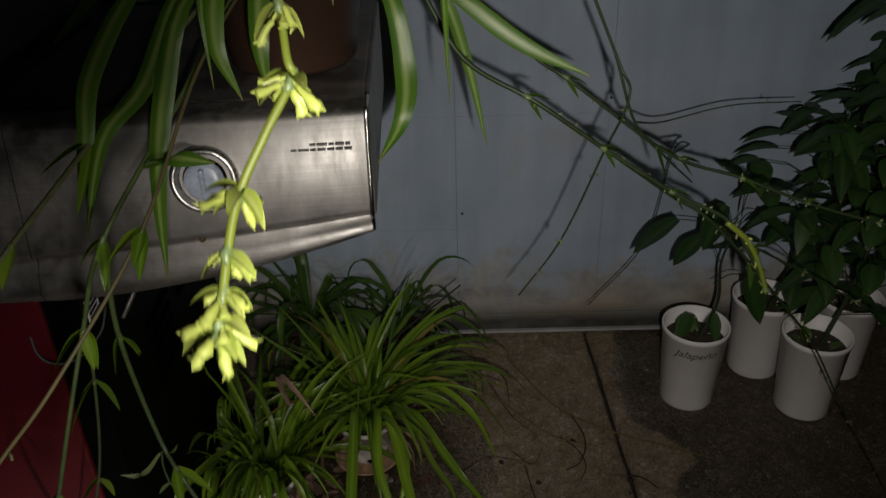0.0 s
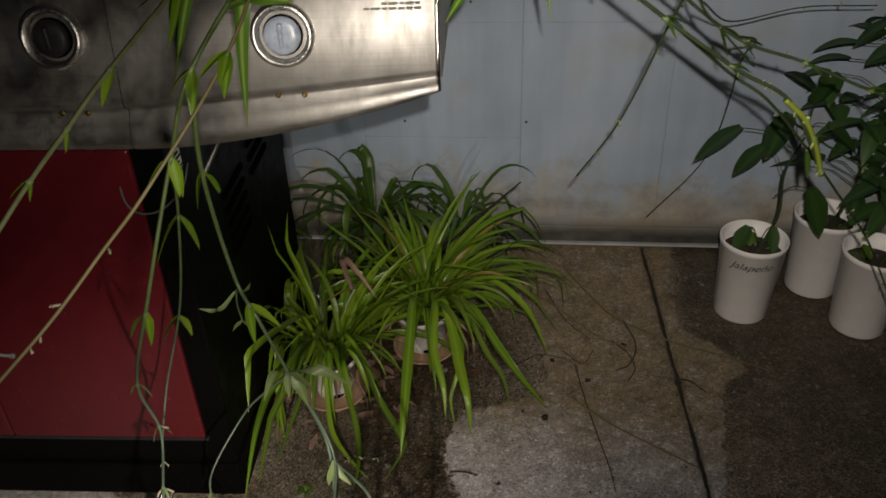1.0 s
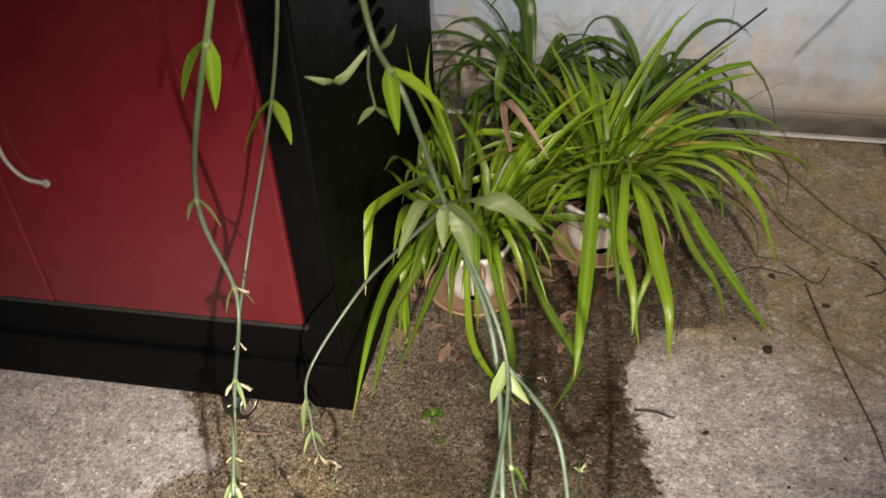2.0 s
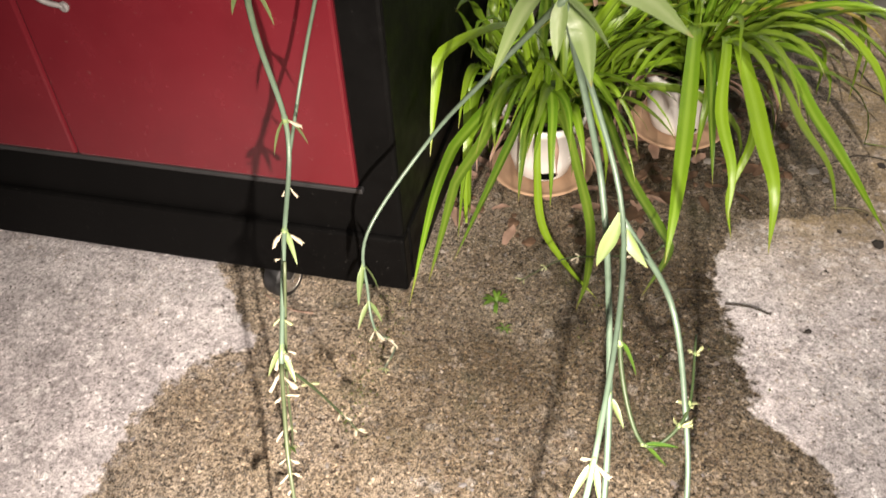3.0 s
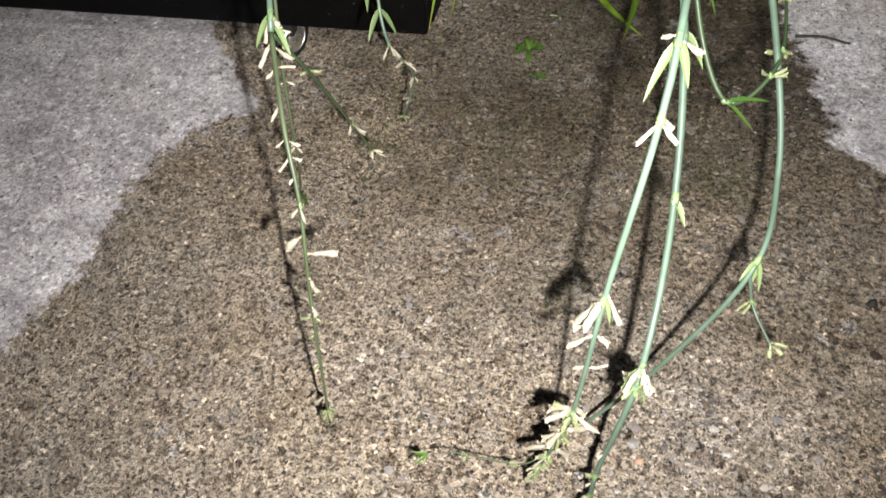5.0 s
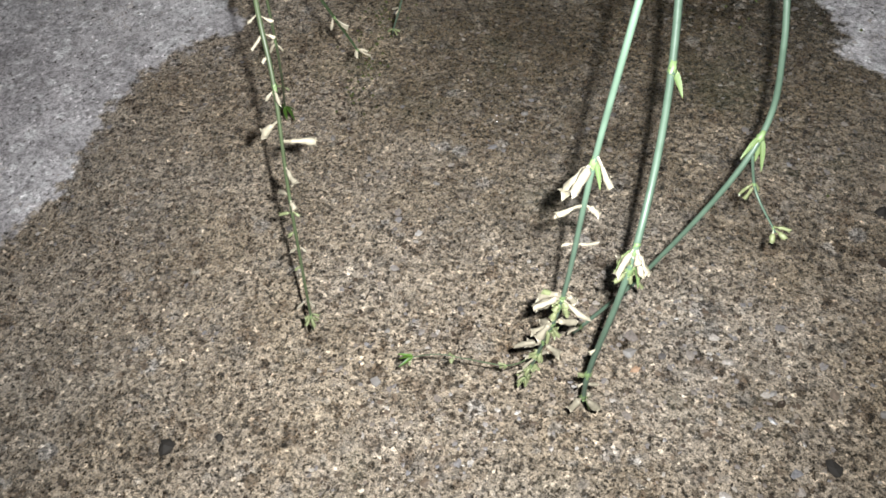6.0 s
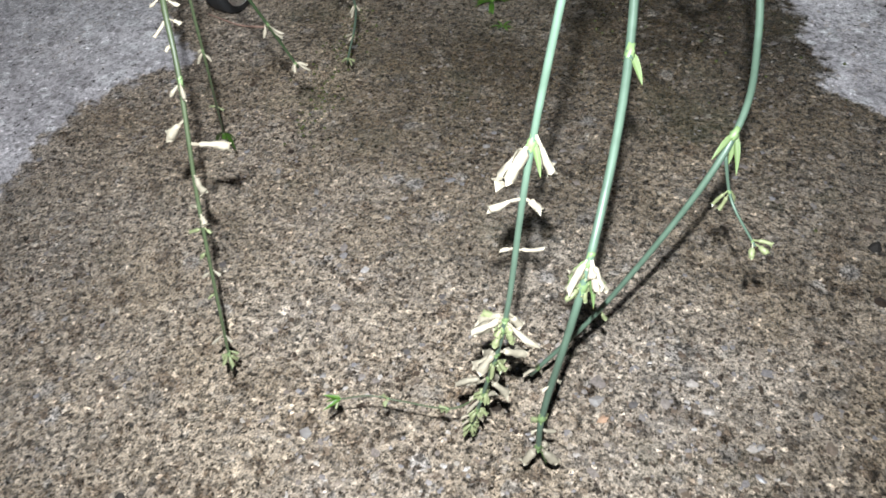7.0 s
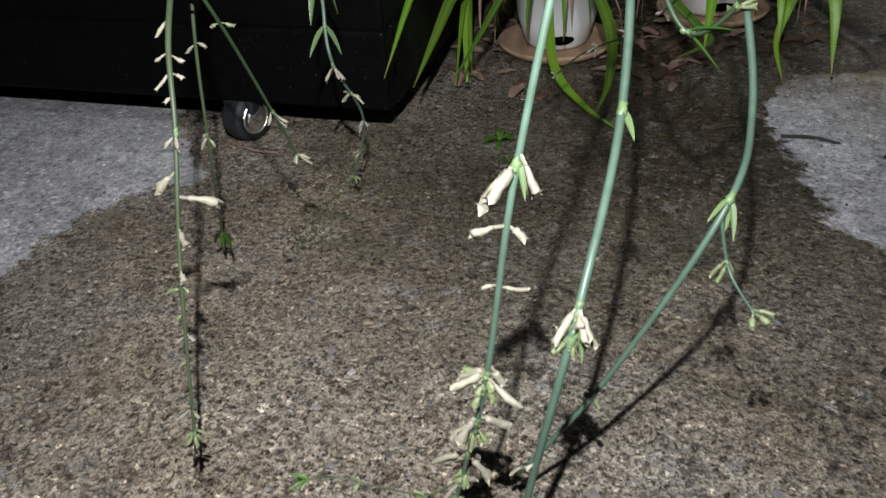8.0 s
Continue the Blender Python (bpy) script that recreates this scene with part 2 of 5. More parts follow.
def steel_material():
    """Brushed steel with greasy smears, dust specks and dull grime."""
    n = Nodes("brushed_steel")
    c = n.coords()
    brush = n.noise(n.mapped(c, (5, 5, 520)), 1.0, 3, 0.6)
    smear = n.noise(c, 14, 6, 0.7)
    col = n.mix(0.35, n.ramp(smear, (0.3, (0.24, 0.234, 0.228)), (0.65, (0.42, 0.41, 0.40))), n.ramp(brush, (0.3, 0.75), (0.7, 1.2)), "MULTIPLY")
    run = n.noise(n.mapped(c, (26, 26, 5)), 1.0, 6, 0.75)
    grime_ = n.ramp(n.maths("ADD", n.maths("MULTIPLY", run, 0.6), n.maths("MULTIPLY", smear, 0.4)), (0.46, 0.0), (0.68, 0.6))
    col = n.mix(grime_, col, (0.12, 0.105, 0.092))
    dust = n.ramp(n.noise(c, 320, 3, 0.8), (0.68, 0.0), (0.76, 0.7))
    col = n.mix(dust, col, (0.42, 0.39, 0.36))
    n.bump(n.maths("ADD", brush, n.maths("MULTIPLY", run, 0.5)), 0.14, 0.0006)
    metal = n.maths("SUBTRACT", 1.0, n.maths("MULTIPLY", n.maths("ADD", grime_, dust), 0.6), clamp=True)
    return n.set(Base_Color=col, Metallic=metal, Roughness=n.mix(grime_, n.ramp(smear, (0.3, 0.42), (0.7, 0.54)), 0.68))


def leaf_material(name, dark, light, stripe, sheen=0.35):
    """A leaf: darker rim, paler stripe along the middle rib, veins and a little light passing through."""
    n = Nodes(name)
    uv = n.coords("UV")
    sep = n.add("ShaderNodeSeparateXYZ")
    n.link(uv, sep.inputs[0])
    off = n.maths("ABSOLUTE", n.maths("SUBTRACT", sep.outputs[0], 0.5), 0.0)
    rnd = n.add("ShaderNodeObjectInfo").outputs["Random"]
    tone = n.mix(n.ramp(n.maths("ADD", n.maths("MULTIPLY", rnd, 0.6), n.maths("MULTIPLY", n.noise(n.coords(), 22, 4), 0.5)), (0.2, 0.0), (0.85, 1.0)), dark, light)
    col = n.mix(n.ramp(off, (0.05, 0.65), (0.22, 0.0)), tone, stripe)
    veins = n.noise(n.mapped(uv, (46, 1.5, 1)), 1.0, 2)
    col = n.mix(0.35, col, n.ramp(veins, (0.35, 0.75), (0.65, 1.2)), "MULTIPLY")
    tips = n.ramp(sep.outputs[1], (0.93, 0.0), (1.0, 0.7))
    col = n.mix(tips, col, (0.22, 0.15, 0.05))
    n.bump(veins, 0.2, 0.0008)
    n.set(Base_Color=col, Roughness=sheen)
    glow = n.add("ShaderNodeBsdfTranslucent")
    n.link(col, glow.inputs[0])
    both = n.add("ShaderNodeMixShader")
    both.inputs[0].default_value = 0.28
    n.link(n.bsdf.outputs[0], both.inputs[1])
    n.link(glow.outputs[0], both.inputs[2])
    n.link(both.outputs[0], n.out.inputs[0])
    return n.mat


def stem_material():
    """Runner skin: fresh green near the plant, a waxy blue-green bloom on the older hanging length."""
    n = Nodes("green_stem")
    c = n.coords()
    sep = n.add("ShaderNodeSeparateXYZ")
    n.link(c, sep.inputs[0])
    wax = n.ramp(n.maths("ADD", sep.outputs[2], 1.0), (0.55, 1.0), (0.80, 0.0))
    grain = n.noise(c, 90, 5, 0.65)
    shade = n.ramp(n.maths("ADD", n.maths("MULTIPLY", n.noise(c, 16, 4), 0.6), n.maths("MULTIPLY", grain, 0.4)), (0.3, 0.62), (0.7, 1.4))
    col = n.mix(1.0, n.mix(wax, (0.074, 0.112, 0.036), (0.070, 0.105, 0.074)), shade, "MULTIPLY")
    n.bump(grain, 0.1, 0.001)
    return n.set(Base_Color=col, Roughness=n.ramp(grain, (0.3, 0.36), (0.7, 0.52)))


def glass_material():
    n = Nodes("clear_plastic")
    return n.set(Base_Color=(0.9, 0.95, 0.93), Transmission_Weight=1.0, Roughness=0.08, IOR=1.45)


M = {
    "concrete": concrete_material(), "pebble": pebble_material(), "wall": wall_material(), "steel": steel_material(),
    "soil": plain("soil", (0.030, 0.022, 0.016), 0.95, scale=140, vary=0.5, bump=0.8),
    "joint": plain("joint_dirt", (0.022, 0.018, 0.014), 0.95, scale=140, vary=0.5, bump=0.8),
    "red": plain("red_enamel", (0.092, 0.0085, 0.013), 0.2, scale=30, vary=0.12, bump=0.015, speck=(0.14, 0.07, 0.065)),
    "black": plain("black_enamel", (0.0029, 0.0028, 0.0028), 0.42, scale=40, vary=0.3, bump=0.05, speck=(0.05, 0.047, 0.045), shine=0.04),
    "dark": plain("dark_grey_cast_metal", (0.014, 0.014, 0.015), 0.55, scale=70, vary=0.3, bump=0.2),
    # near-black for openings that are not cut: their shade is in the colour
    "hole_shade": plain("hollow_shade_black", (0.002, 0.002, 0.002), 0.9, shine=0.02),
    "chrome": plain("chrome", (0.80, 0.78, 0.76), 0.16, 1.0, scale=90, vary=0.15),
    "satin": plain("satin_chrome", (0.80, 0.78, 0.76), 0.32, 1.0, scale=240, vary=0.45, bump=0.4),
    "worn_metal": plain("worn_grey_metal", (0.20, 0.19, 0.19), 0.6, 0.2, scale=200, vary=0.4),
    "brass": plain("brass", (0.22, 0.14, 0.05), 0.45, 1.0, scale=90, vary=0.2),
    "knob": plain("pale_blue_grey_plastic", (0.30, 0.35, 0.44), 0.3, scale=110, vary=0.6, speck=(0.7, 0.7, 0.7)),
    "flashing": plain("grey_metal_flashing", (0.055, 0.058, 0.06), 0.6, scale=24, vary=0.45, bump=0.2),
    "print": plain("faded_print", (0.22, 0.215, 0.21), 0.45, 0.95, scale=60, vary=0.3),
    "lip": plain("bare_metal_edge", (0.38, 0.39, 0.40), 0.5, 0.0, scale=40, vary=0.3),
    "white": plain("white_plastic", (0.84, 0.82, 0.83), 0.42, scale=26, vary=0.10, bump=0.06, speck=(0.40, 0.36, 0.32)),
    "ceramic": plain("white_ceramic", (0.72, 0.70, 0.68), 0.22, scale=22, vary=0.12, bump=0.05),
    "terracotta": plain("terracotta", (0.33, 0.21, 0.135), 0.85, scale=40, vary=0.35, bump=0.3),
    "brown": plain("dark_brown_plastic", (0.045, 0.024, 0.016), 0.4, scale=40, vary=0.25),
    "stem_joint": plain("stem_joint", (0.13, 0.185, 0.075), 0.45, scale=60, vary=0.3, bump=0.1),
    "ink": plain("black_ink", (0.01, 0.01, 0.014), 0.6),
    "stem": stem_material(),
    "stem_olive": plain("olive_green_stem", (0.105, 0.118, 0.055), 0.45, scale=90, vary=0.35, bump=0.1),
    "stem_yellow": plain("yellow_green_stem", (0.145, 0.185, 0.022), 0.45, scale=60, vary=0.3, bump=0.1),
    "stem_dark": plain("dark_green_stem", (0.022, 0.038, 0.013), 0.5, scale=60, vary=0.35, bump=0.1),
    "stem_tip": plain("thin_green_tip", (0.050, 0.065, 0.030), 0.5, scale=60, vary=0.35, bump=0.1),
    "stem_brown": plain("dry_runner", (0.115, 0.098, 0.042), 0.6, scale=60, vary=0.35, bump=0.2),
    "twig": plain("dead_twig", (0.030, 0.024, 0.018), 0.85, scale=90, vary=0.4, bump=0.4),
    "bloom": plain("cream_petal", (0.265, 0.232, 0.172), 0.6, scale=300, vary=0.45),
    "bud": plain("green_yellow_bud", (0.17, 0.185, 0.09), 0.45, scale=120, vary=0.25),
    "bloom_yellow": plain("yellow_petal", (0.34, 0.40, 0.085), 0.45, scale=120, vary=0.12),
    "petal_yellow": leaf_material("yellow_green_petal", (0.26, 0.34, 0.05), (0.36, 0.42, 0.09), (0.42, 0.46, 0.16), 0.45),
    "litter": plain("dry_leaf_litter", (0.075, 0.040, 0.022), 0.8, scale=90, vary=0.5, bump=0.4),
    "litter_pale": plain("pale_leaf_litter", (0.26, 0.165, 0.125), 0.8, scale=90, vary=0.4, bump=0.4),
    "stone": plain("dark_stone", (0.020, 0.016, 0.013), 0.85, scale=90, vary=0.4, bump=0.4),
    "pale_stone": plain("pale_stone", (0.19, 0.172, 0.16), 0.6, scale=90, vary=0.3, bump=0.2),
    "moss": plain("moss", (0.060, 0.070, 0.014), 0.8, scale=300, vary=0.5, bump=0.5),
    "glass": glass_material(),
    "leaf": leaf_material("spider_leaf", (0.080, 0.178, 0.012), (0.195, 0.318, 0.022), (0.22, 0.35, 0.05), 0.30),
    "leaf_deep": leaf_material("deep_green_spider_leaf", (0.058, 0.125, 0.013), (0.140, 0.222, 0.025), (0.17, 0.25, 0.04), 0.30),
    "leaf_dark": leaf_material("dark_strap_leaf", (0.04, 0.10, 0.016), (0.075, 0.15, 0.022), (0.10, 0.18, 0.03)),
    "leaf_shelf": leaf_material("striped_spider_leaf", (0.055, 0.14, 0.012), (0.10, 0.22, 0.022), (0.30, 0.40, 0.12)),
    "leaf_bract": leaf_material("pale_bract", (0.105, 0.160, 0.055), (0.170, 0.230, 0.090), (0.200, 0.255, 0.12)),
    "leaf_pepper": leaf_material("pepper_leaf", (0.017, 0.050, 0.013), (0.036, 0.092, 0.020), (0.05, 0.11, 0.030), 0.45),
    "leaf_old": leaf_material("yellowed_leaf", (0.20, 0.19, 0.03), (0.28, 0.20, 0.05), (0.30, 0.26, 0.08), 0.45),
    "weed": leaf_material("weed_leaf", (0.050, 0.115, 0.014), (0.085, 0.160, 0.022), (0.095, 0.170, 0.03)),
}


# ---- building helpers ----
def part(name, bm, material, parent=None, label="", smooth=False):
    """Links a bmesh as one mesh object, under a thing or a part if one is given."""
    mesh = bpy.data.meshes.new(name)
    bm.normal_update()
    bm.to_mesh(mesh)
    bm.free()
    if smooth:
        mesh.polygons.foreach_set("use_smooth", [True] * len(mesh.polygons))
    mesh.materials.append(M[material])
    ob = new(name, mesh)
    ob.parent = parent
    return tagged(ob, label)


def thing(name, place, label, category, turn=0.0, group=""):
    ob = new(name)
    ob.empty_display_size = 0.05
    ob.matrix_world = pose(*place, 0, 0, turn)
    return tagged(ob, label, category, group)


def add_box(bm, x0, x1, y0, y1, z0, z1, bevel=0.0):
    geo = bmesh.ops.create_cube(bm, size=1.0, matrix=Matrix.LocRotScale(((x0 + x1) / 2, (y0 + y1) / 2, (z0 + z1) / 2), None, (x1 - x0, y1 - y0, z1 - z0)))
    if bevel:
        edges = list({e for v in geo["verts"] for e in v.link_edges})
        bmesh.ops.bevel(bm, geom=edges, offset=bevel, segments=2, affect="EDGES", profile=0.5)
    return bm


def box(x0, x1, y0, y1, z0, z1, bevel=0.0):
    return add_box(bmesh.new(), x0, x1, y0, y1, z0, z1, bevel)


def add_lathe(bm, profile, steps=32, at=(0, 0, 0), turn=None):
    """A turned body: profile is a row of (radius, height)."""
    turn = turn or Matrix.Identity(3)
    rings = []
    for r, h in profile:
        rings.append([bm.verts.new(Vector(at) + turn @ Vector((r * math.cos(a), r * math.sin(a), h))) for a in (2 * math.pi * i / steps for i in range(steps))])
    for a, b in zip(rings, rings[1:]):
        for i in range(steps):
            bm.faces.new((a[i], a[(i + 1) % steps], b[(i + 1) % steps], b[i]))
    for ring, flip in ((rings[0], True), (rings[-1], False)):
        bm.faces.new(ring[::-1] if flip else ring)
    return bm


def lathe(profile, steps=32, at=(0, 0, 0), turn=None):
    return add_lathe(bmesh.new(), profile, steps, at, turn)


def glide(points, per=7):
    """A smooth line through a few points."""
    p = [Vector(q) for q in points]
    p = [2 * p[0] - p[1]] + p + [2 * p[-1] - p[-2]]
    out = []
    for i in range(1, len(p) - 2):
        for k in range(per):
            t = k / per
            out.append(0.5 * (2 * p[i] + (p[i + 1] - p[i - 1]) * t + (2 * p[i - 1] - 5 * p[i] + 4 * p[i + 1] - p[i + 2]) * t * t
                              + (3 * p[i] - p[i - 1] - 3 * p[i + 1] + p[i + 2]) * t ** 3))
    return out + [p[-2]]


def add_tube(bm, line, r0, r1, sides=7):
    rings, side = [], None
    for i, p in enumerate(line):
        d = (line[min(i + 1, len(line) - 1)] - line[max(i - 1, 0)]).normalized()
        side = (side or d.orthogonal()) - d * (side or d.orthogonal()).dot(d)
        side.normalize()
        up = d.cross(side)
        r = r0 + (r1 - r0) * i / (len(line) - 1)
        rings.append([bm.verts.new(p + r * (math.cos(a) * side + math.sin(a) * up)) for a in (2 * math.pi * k / sides for k in range(sides))])
    for a, b in zip(rings, rings[1:]):
        for k in range(sides):
            bm.faces.new((a[k], a[(k + 1) % sides], b[(k + 1) % sides], b[k]))
    bm.faces.new(rings[0][::-1])
    bm.faces.new(rings[-1])
    return bm


def tube(points, r0, r1, per=7, sides=7):
    return add_tube(bmesh.new(), glide(points, per), r0, r1, sides)


def add_blade(bm, line, width, fold=0.25, broad=0.35, face=None, twist=0.0):
    """A leaf blade along a line: three rows of points, folded along the rib, widest at broad, thin at both ends."""
    uv = bm.loops.layers.uv.verify()
    rows, count = [], len(line) - 1
    out = line[-1] - line[0]
    flat = Vector((out.x, out.y, 0))
    level = face or (flat.cross(Vector((0, 0, 1))) if flat.length > 0.15 * out.length else Vector((1, 0.1, 0)))
    for i, p in enumerate(line):
        d = (line[min(i + 1, count)] - line[max(i - 1, 0)]).normalized()
        across = level - d * level.dot(d)
        across.normalize()
        s = i / count
        across = Matrix.Rotation(twist * s, 3, d) @ across
        nrm = across.cross(d)
        w = width * (0.45 + 0.55 * s / broad if s < broad else max(0.03, 1 - ((s - broad) / (1 - broad)) ** 1.8)) / 2
        rows.append((bm.verts.new(p - w * across + fold * w * nrm), bm.verts.new(p), bm.verts.new(p + w * across + fold * w * nrm), across))
    for i, (a, b) in enumerate(zip(rows, rows[1:])):
        for k in (0, 1):
            f = bm.faces.new((a[k], a[k + 1], b[k + 1], b[k]))
            f.smooth = True
            for loop, (u, v) in zip(f.loops, ((k, i), (k + 1, i), (k + 1, i + 1), (k, i + 1))):
                loop[uv].uv = (u / 2, v / count)
    return bm


def blade(line, width, fold=0.25, broad=0.35, face=None, twist=0.0):
    return add_blade(bmesh.new(), line, width, fold, broad, face, twist)


def arch(base, azimuth, length, rise, droop, steps=11, floor=None, rnd=random):
    """The line of a strap leaf that rises, bends over and hangs."""
    p, out = Vector(base), [Vector(base)]
    el, az = rise, azimuth
    kink = rnd.randrange(4, steps) if rnd.random() < 0.35 else -1
    for i in range(steps):
        if i == kink and (floor is None or p.z > floor + 0.06):
            el -= rnd.uniform(0.4, 1.1)
            az += rnd.uniform(-0.5, 0.5)
        el -= droop * (0.35 + 1.3 * i / steps) / steps
        az += rnd.uniform(-0.11, 0.11)
        el = max(el, -1.5)
        p = p + Vector((math.cos(az) * math.cos(el), math.sin(az) * math.cos(el), math.sin(el))) * length / steps
        if floor is not None and p.z < floor:
            p.z = floor + 0.002 * rnd.random()
            el = max(el, -0.1)
        out.append(p.copy())
    return out


def add_bud(bm, at, d, length, r, sides=6):
    """A closed flower: a slender spindle."""
    d = d.normalized()
    a = d.orthogonal().normalized()
    b = d.cross(a)
    bend = 0.06 * length * math.sin(at.x * 9000 + at.z * 5000)
    rings = []
    for s, k in ((0.0, 0.45), (0.10, 0.74), (0.34, 0.80), (0.58, 0.94), (0.80, 1.0), (0.95, 0.88), (1.0, 0.5)):
        c = at + d * length * s + a * bend * math.sin(3.1 * s)
        k *= 1 + 0.16 * math.sin(at.y * 7000 + 5 * s)
        rings.append([bm.verts.new(c + r * k * (1 + 0.22 * math.sin(at.x * 3000 + 2.1 * i + 9 * s)) * (math.cos(q) * a + math.sin(q) * b)) for i, q in ((i, 2 * math.pi * i / sides) for i in range(sides))])
    for p, q in zip(rings, rings[1:]):
        for i in range(sides):
            f = bm.faces.new((p[i], p[(i + 1) % sides], q[(i + 1) % sides], q[i]))
            f.smooth = True
    bm.faces.new(rings[0][::-1])
    bm.faces.new(rings[-1])
    # ragged petal ends
    last = rings[-2]
    for k in range(0, sides, 2):
        mid = last[(k + 1) % sides].co
        tip = bm.verts.new(mid + d * length * (0.13 + 0.07 * math.sin(at.z * 8000 + 2 * k)) + (mid - at - d * length * 0.95) * (0.25 + 0.45 * math.sin(at.x * 6000 + k) ** 2))
        for i in (k, k + 1):
            bm.faces.new((last[i], last[(i + 1) % sides], tip))


def flower(parent, at, along, count, length, r, material, rnd, name="flower"):
    """Closed flowers on short stalks at a joint of a runner, set out in pairs to either side."""
    bm = bmesh.new()
    side = Vector((1, 0.25, 0)) - along * along.dot(Vector((1, 0.25, 0)))
    side.normalize()
    over = along.cross(side)
    turn = rnd.choice((0.0, math.pi)) + rnd.uniform(-0.3, 0.3)
    for i in range(count):
        a = turn + math.pi * (i % 2) + rnd.uniform(-0.75, 0.75) * (1 if count < 3 else 1.5)
        d = math.cos(a) * side + math.sin(a) * over + (rnd.uniform(0.0, 0.9) if count < 3 else rnd.uniform(0.35, 1.8)) * along + Vector((0, 0, -0.10))
        d.normalize()
        at_ = at + along * length * rnd.uniform(-0.2, 0.25)
        base = at_ + d * r * 1.2
        stalk = base + d * length * rnd.uniform(0.04, 0.20)
        add_tube(bm, [at_, base, stalk], r * 0.34, r * 0.30, 4)
        add_bud(bm, stalk, d + 0.22 * Vector((rnd.uniform(-1, 1), rnd.uniform(-1, 1), -0.5)), length * rnd.choice((0.4, 0.6, 0.8, 0.95)) * rnd.uniform(0.9, 1.1), r * rnd.uniform(0.75, 1.1))
    return part(name, bm, material, parent)


def bract(parent, at, along, count, length, width, rnd, material="leaf_bract"):
    """Small leaves at a joint, set out in pairs to either side and curling down."""
    side = Vector((1, 0.45, 0)) - along * along.dot(Vector((1, 0.45, 0)))
    side.normalize()
    over = along.cross(side)
    turn = rnd.uniform(-0.5, 0.5)
    for i in range(count):
        a = turn + math.pi * (i % 2) + rnd.uniform(-0.5, 0.5) * (1 if count < 4 else 2.6)
        open_ = material == "petal_yellow"
        d = (along * (rnd.uniform(-0.1, 0.7) if open_ else rnd.uniform(0.75, 1.25)) + (0.9 if open_ else 0.6) * (math.cos(a) * side + math.sin(a) * over)).normalized()
        long = length * rnd.uniform(0.75, 1.05)
        curl = along * 0.25 + Vector((0, 0, -0.30 * rnd.random()))
        line = [at + d * long * s + curl * long * s * s for s in (0, 0.15, 0.3, 0.45, 0.6, 0.75, 0.9, 1.0)]
        part("leaf", blade(line, width, 0.5, 0.3), material, parent)


def runner(parent, points, r0, r1, material="stem", joints=(), seed=1, label="", bloom="bloom", name="runner"):
    """A hanging shoot with joints. Each joint: (share of the length, closed flowers, their length, small leaves, their length)."""
    rnd = random.Random(seed)
    line = glide(points, 8)
    r0, r1 = r0 * 0.80, r1 * 0.80
    joints = [(a, b, c * 0.9, d, e * 0.92) for a, b, c, d, e in joints]
    stem = part(name, add_tube(bmesh.new(), line, r0, r1), material, parent, label, smooth=True)
    for s, flowers, long, leaves, leaf_long in joints:
        i = min(int(s * (len(line) - 1)), len(line) - 2)
        along = (line[i + 1] - line[i]).normalized()
        if leaves or flowers > 2:
            knot = bmesh.new()
            r = (r0 + (r1 - r0) * s) * 1.22
            add_bud(knot, line[i] - along * r * 1.6, along, r * 3.4, r)
            part("joint", knot, "stem_joint", stem)
        if flowers:
            flower(stem, line[i], along, flowers, long, long * 0.135 if long > 0.0065 else long * 0.2, "bud" if bloom == "bloom" and long < 0.0065 else bloom, rnd)
            if flowers > 5 and bloom == "bloom":
                flower(stem, line[i] + along * 0.003, along, flowers, long * 0.55, long * 0.11, "bud", rnd, "bud")
        if leaves:
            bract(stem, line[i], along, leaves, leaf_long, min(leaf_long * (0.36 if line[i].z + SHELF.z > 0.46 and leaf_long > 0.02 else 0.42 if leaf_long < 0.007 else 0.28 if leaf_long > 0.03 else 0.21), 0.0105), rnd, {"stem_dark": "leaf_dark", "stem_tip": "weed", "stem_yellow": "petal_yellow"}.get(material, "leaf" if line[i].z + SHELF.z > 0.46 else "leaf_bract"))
    return stem


# ---- ground: two concrete slabs with a joint between them ----
def smooth_step(a, b, x):
    t = np.clip((x - a) / (b - a), 0, 1)
    return t * t * (3 - 2 * t)


def damp(x, y):
    """Signed distance into the damp patches, in metres (inside: plus)."""
    left = np.interp(y, (0.334, 0.554, 0.620, 0.698, 0.748, 0.784, 0.813, 0.845, 0.904, 0.957, 1.336, 1.843), (-0.536, -0.509, -0.500, -0.517, -0.509, -0.492, -0.457, -0.492, -0.564, -0.592, -0.665, -0.707))
    right = np.interp(y, (0.299, 0.707, 0.822, 0.865, 0.885, 0.904, 0.931, 0.957, 0.997, 1.039, 1.071, 1.132, 1.172, 1.218, 1.284, 1.395, 1.828), (0.294, 0.209, 0.102, 0.077, 0.045, 0.011, 0.018, -0.005, -0.015, -0.039, -0.050, -0.041, -0.026, 0.075, 0.112, 0.074, -0.056))
    patch = np.minimum(x - left, right - x) * 0.8
    far = np.interp(y, (0.402, 1.050, 1.198, 1.311, 1.362, 1.400, 1.462, 1.595, 1.683, 1.752), (0.476, 0.404, 0.413, 0.424, 0.469, 0.437, 0.354, 0.329, 0.339, 0.343))
    return np.maximum(patch, (x - far) * 0.9)


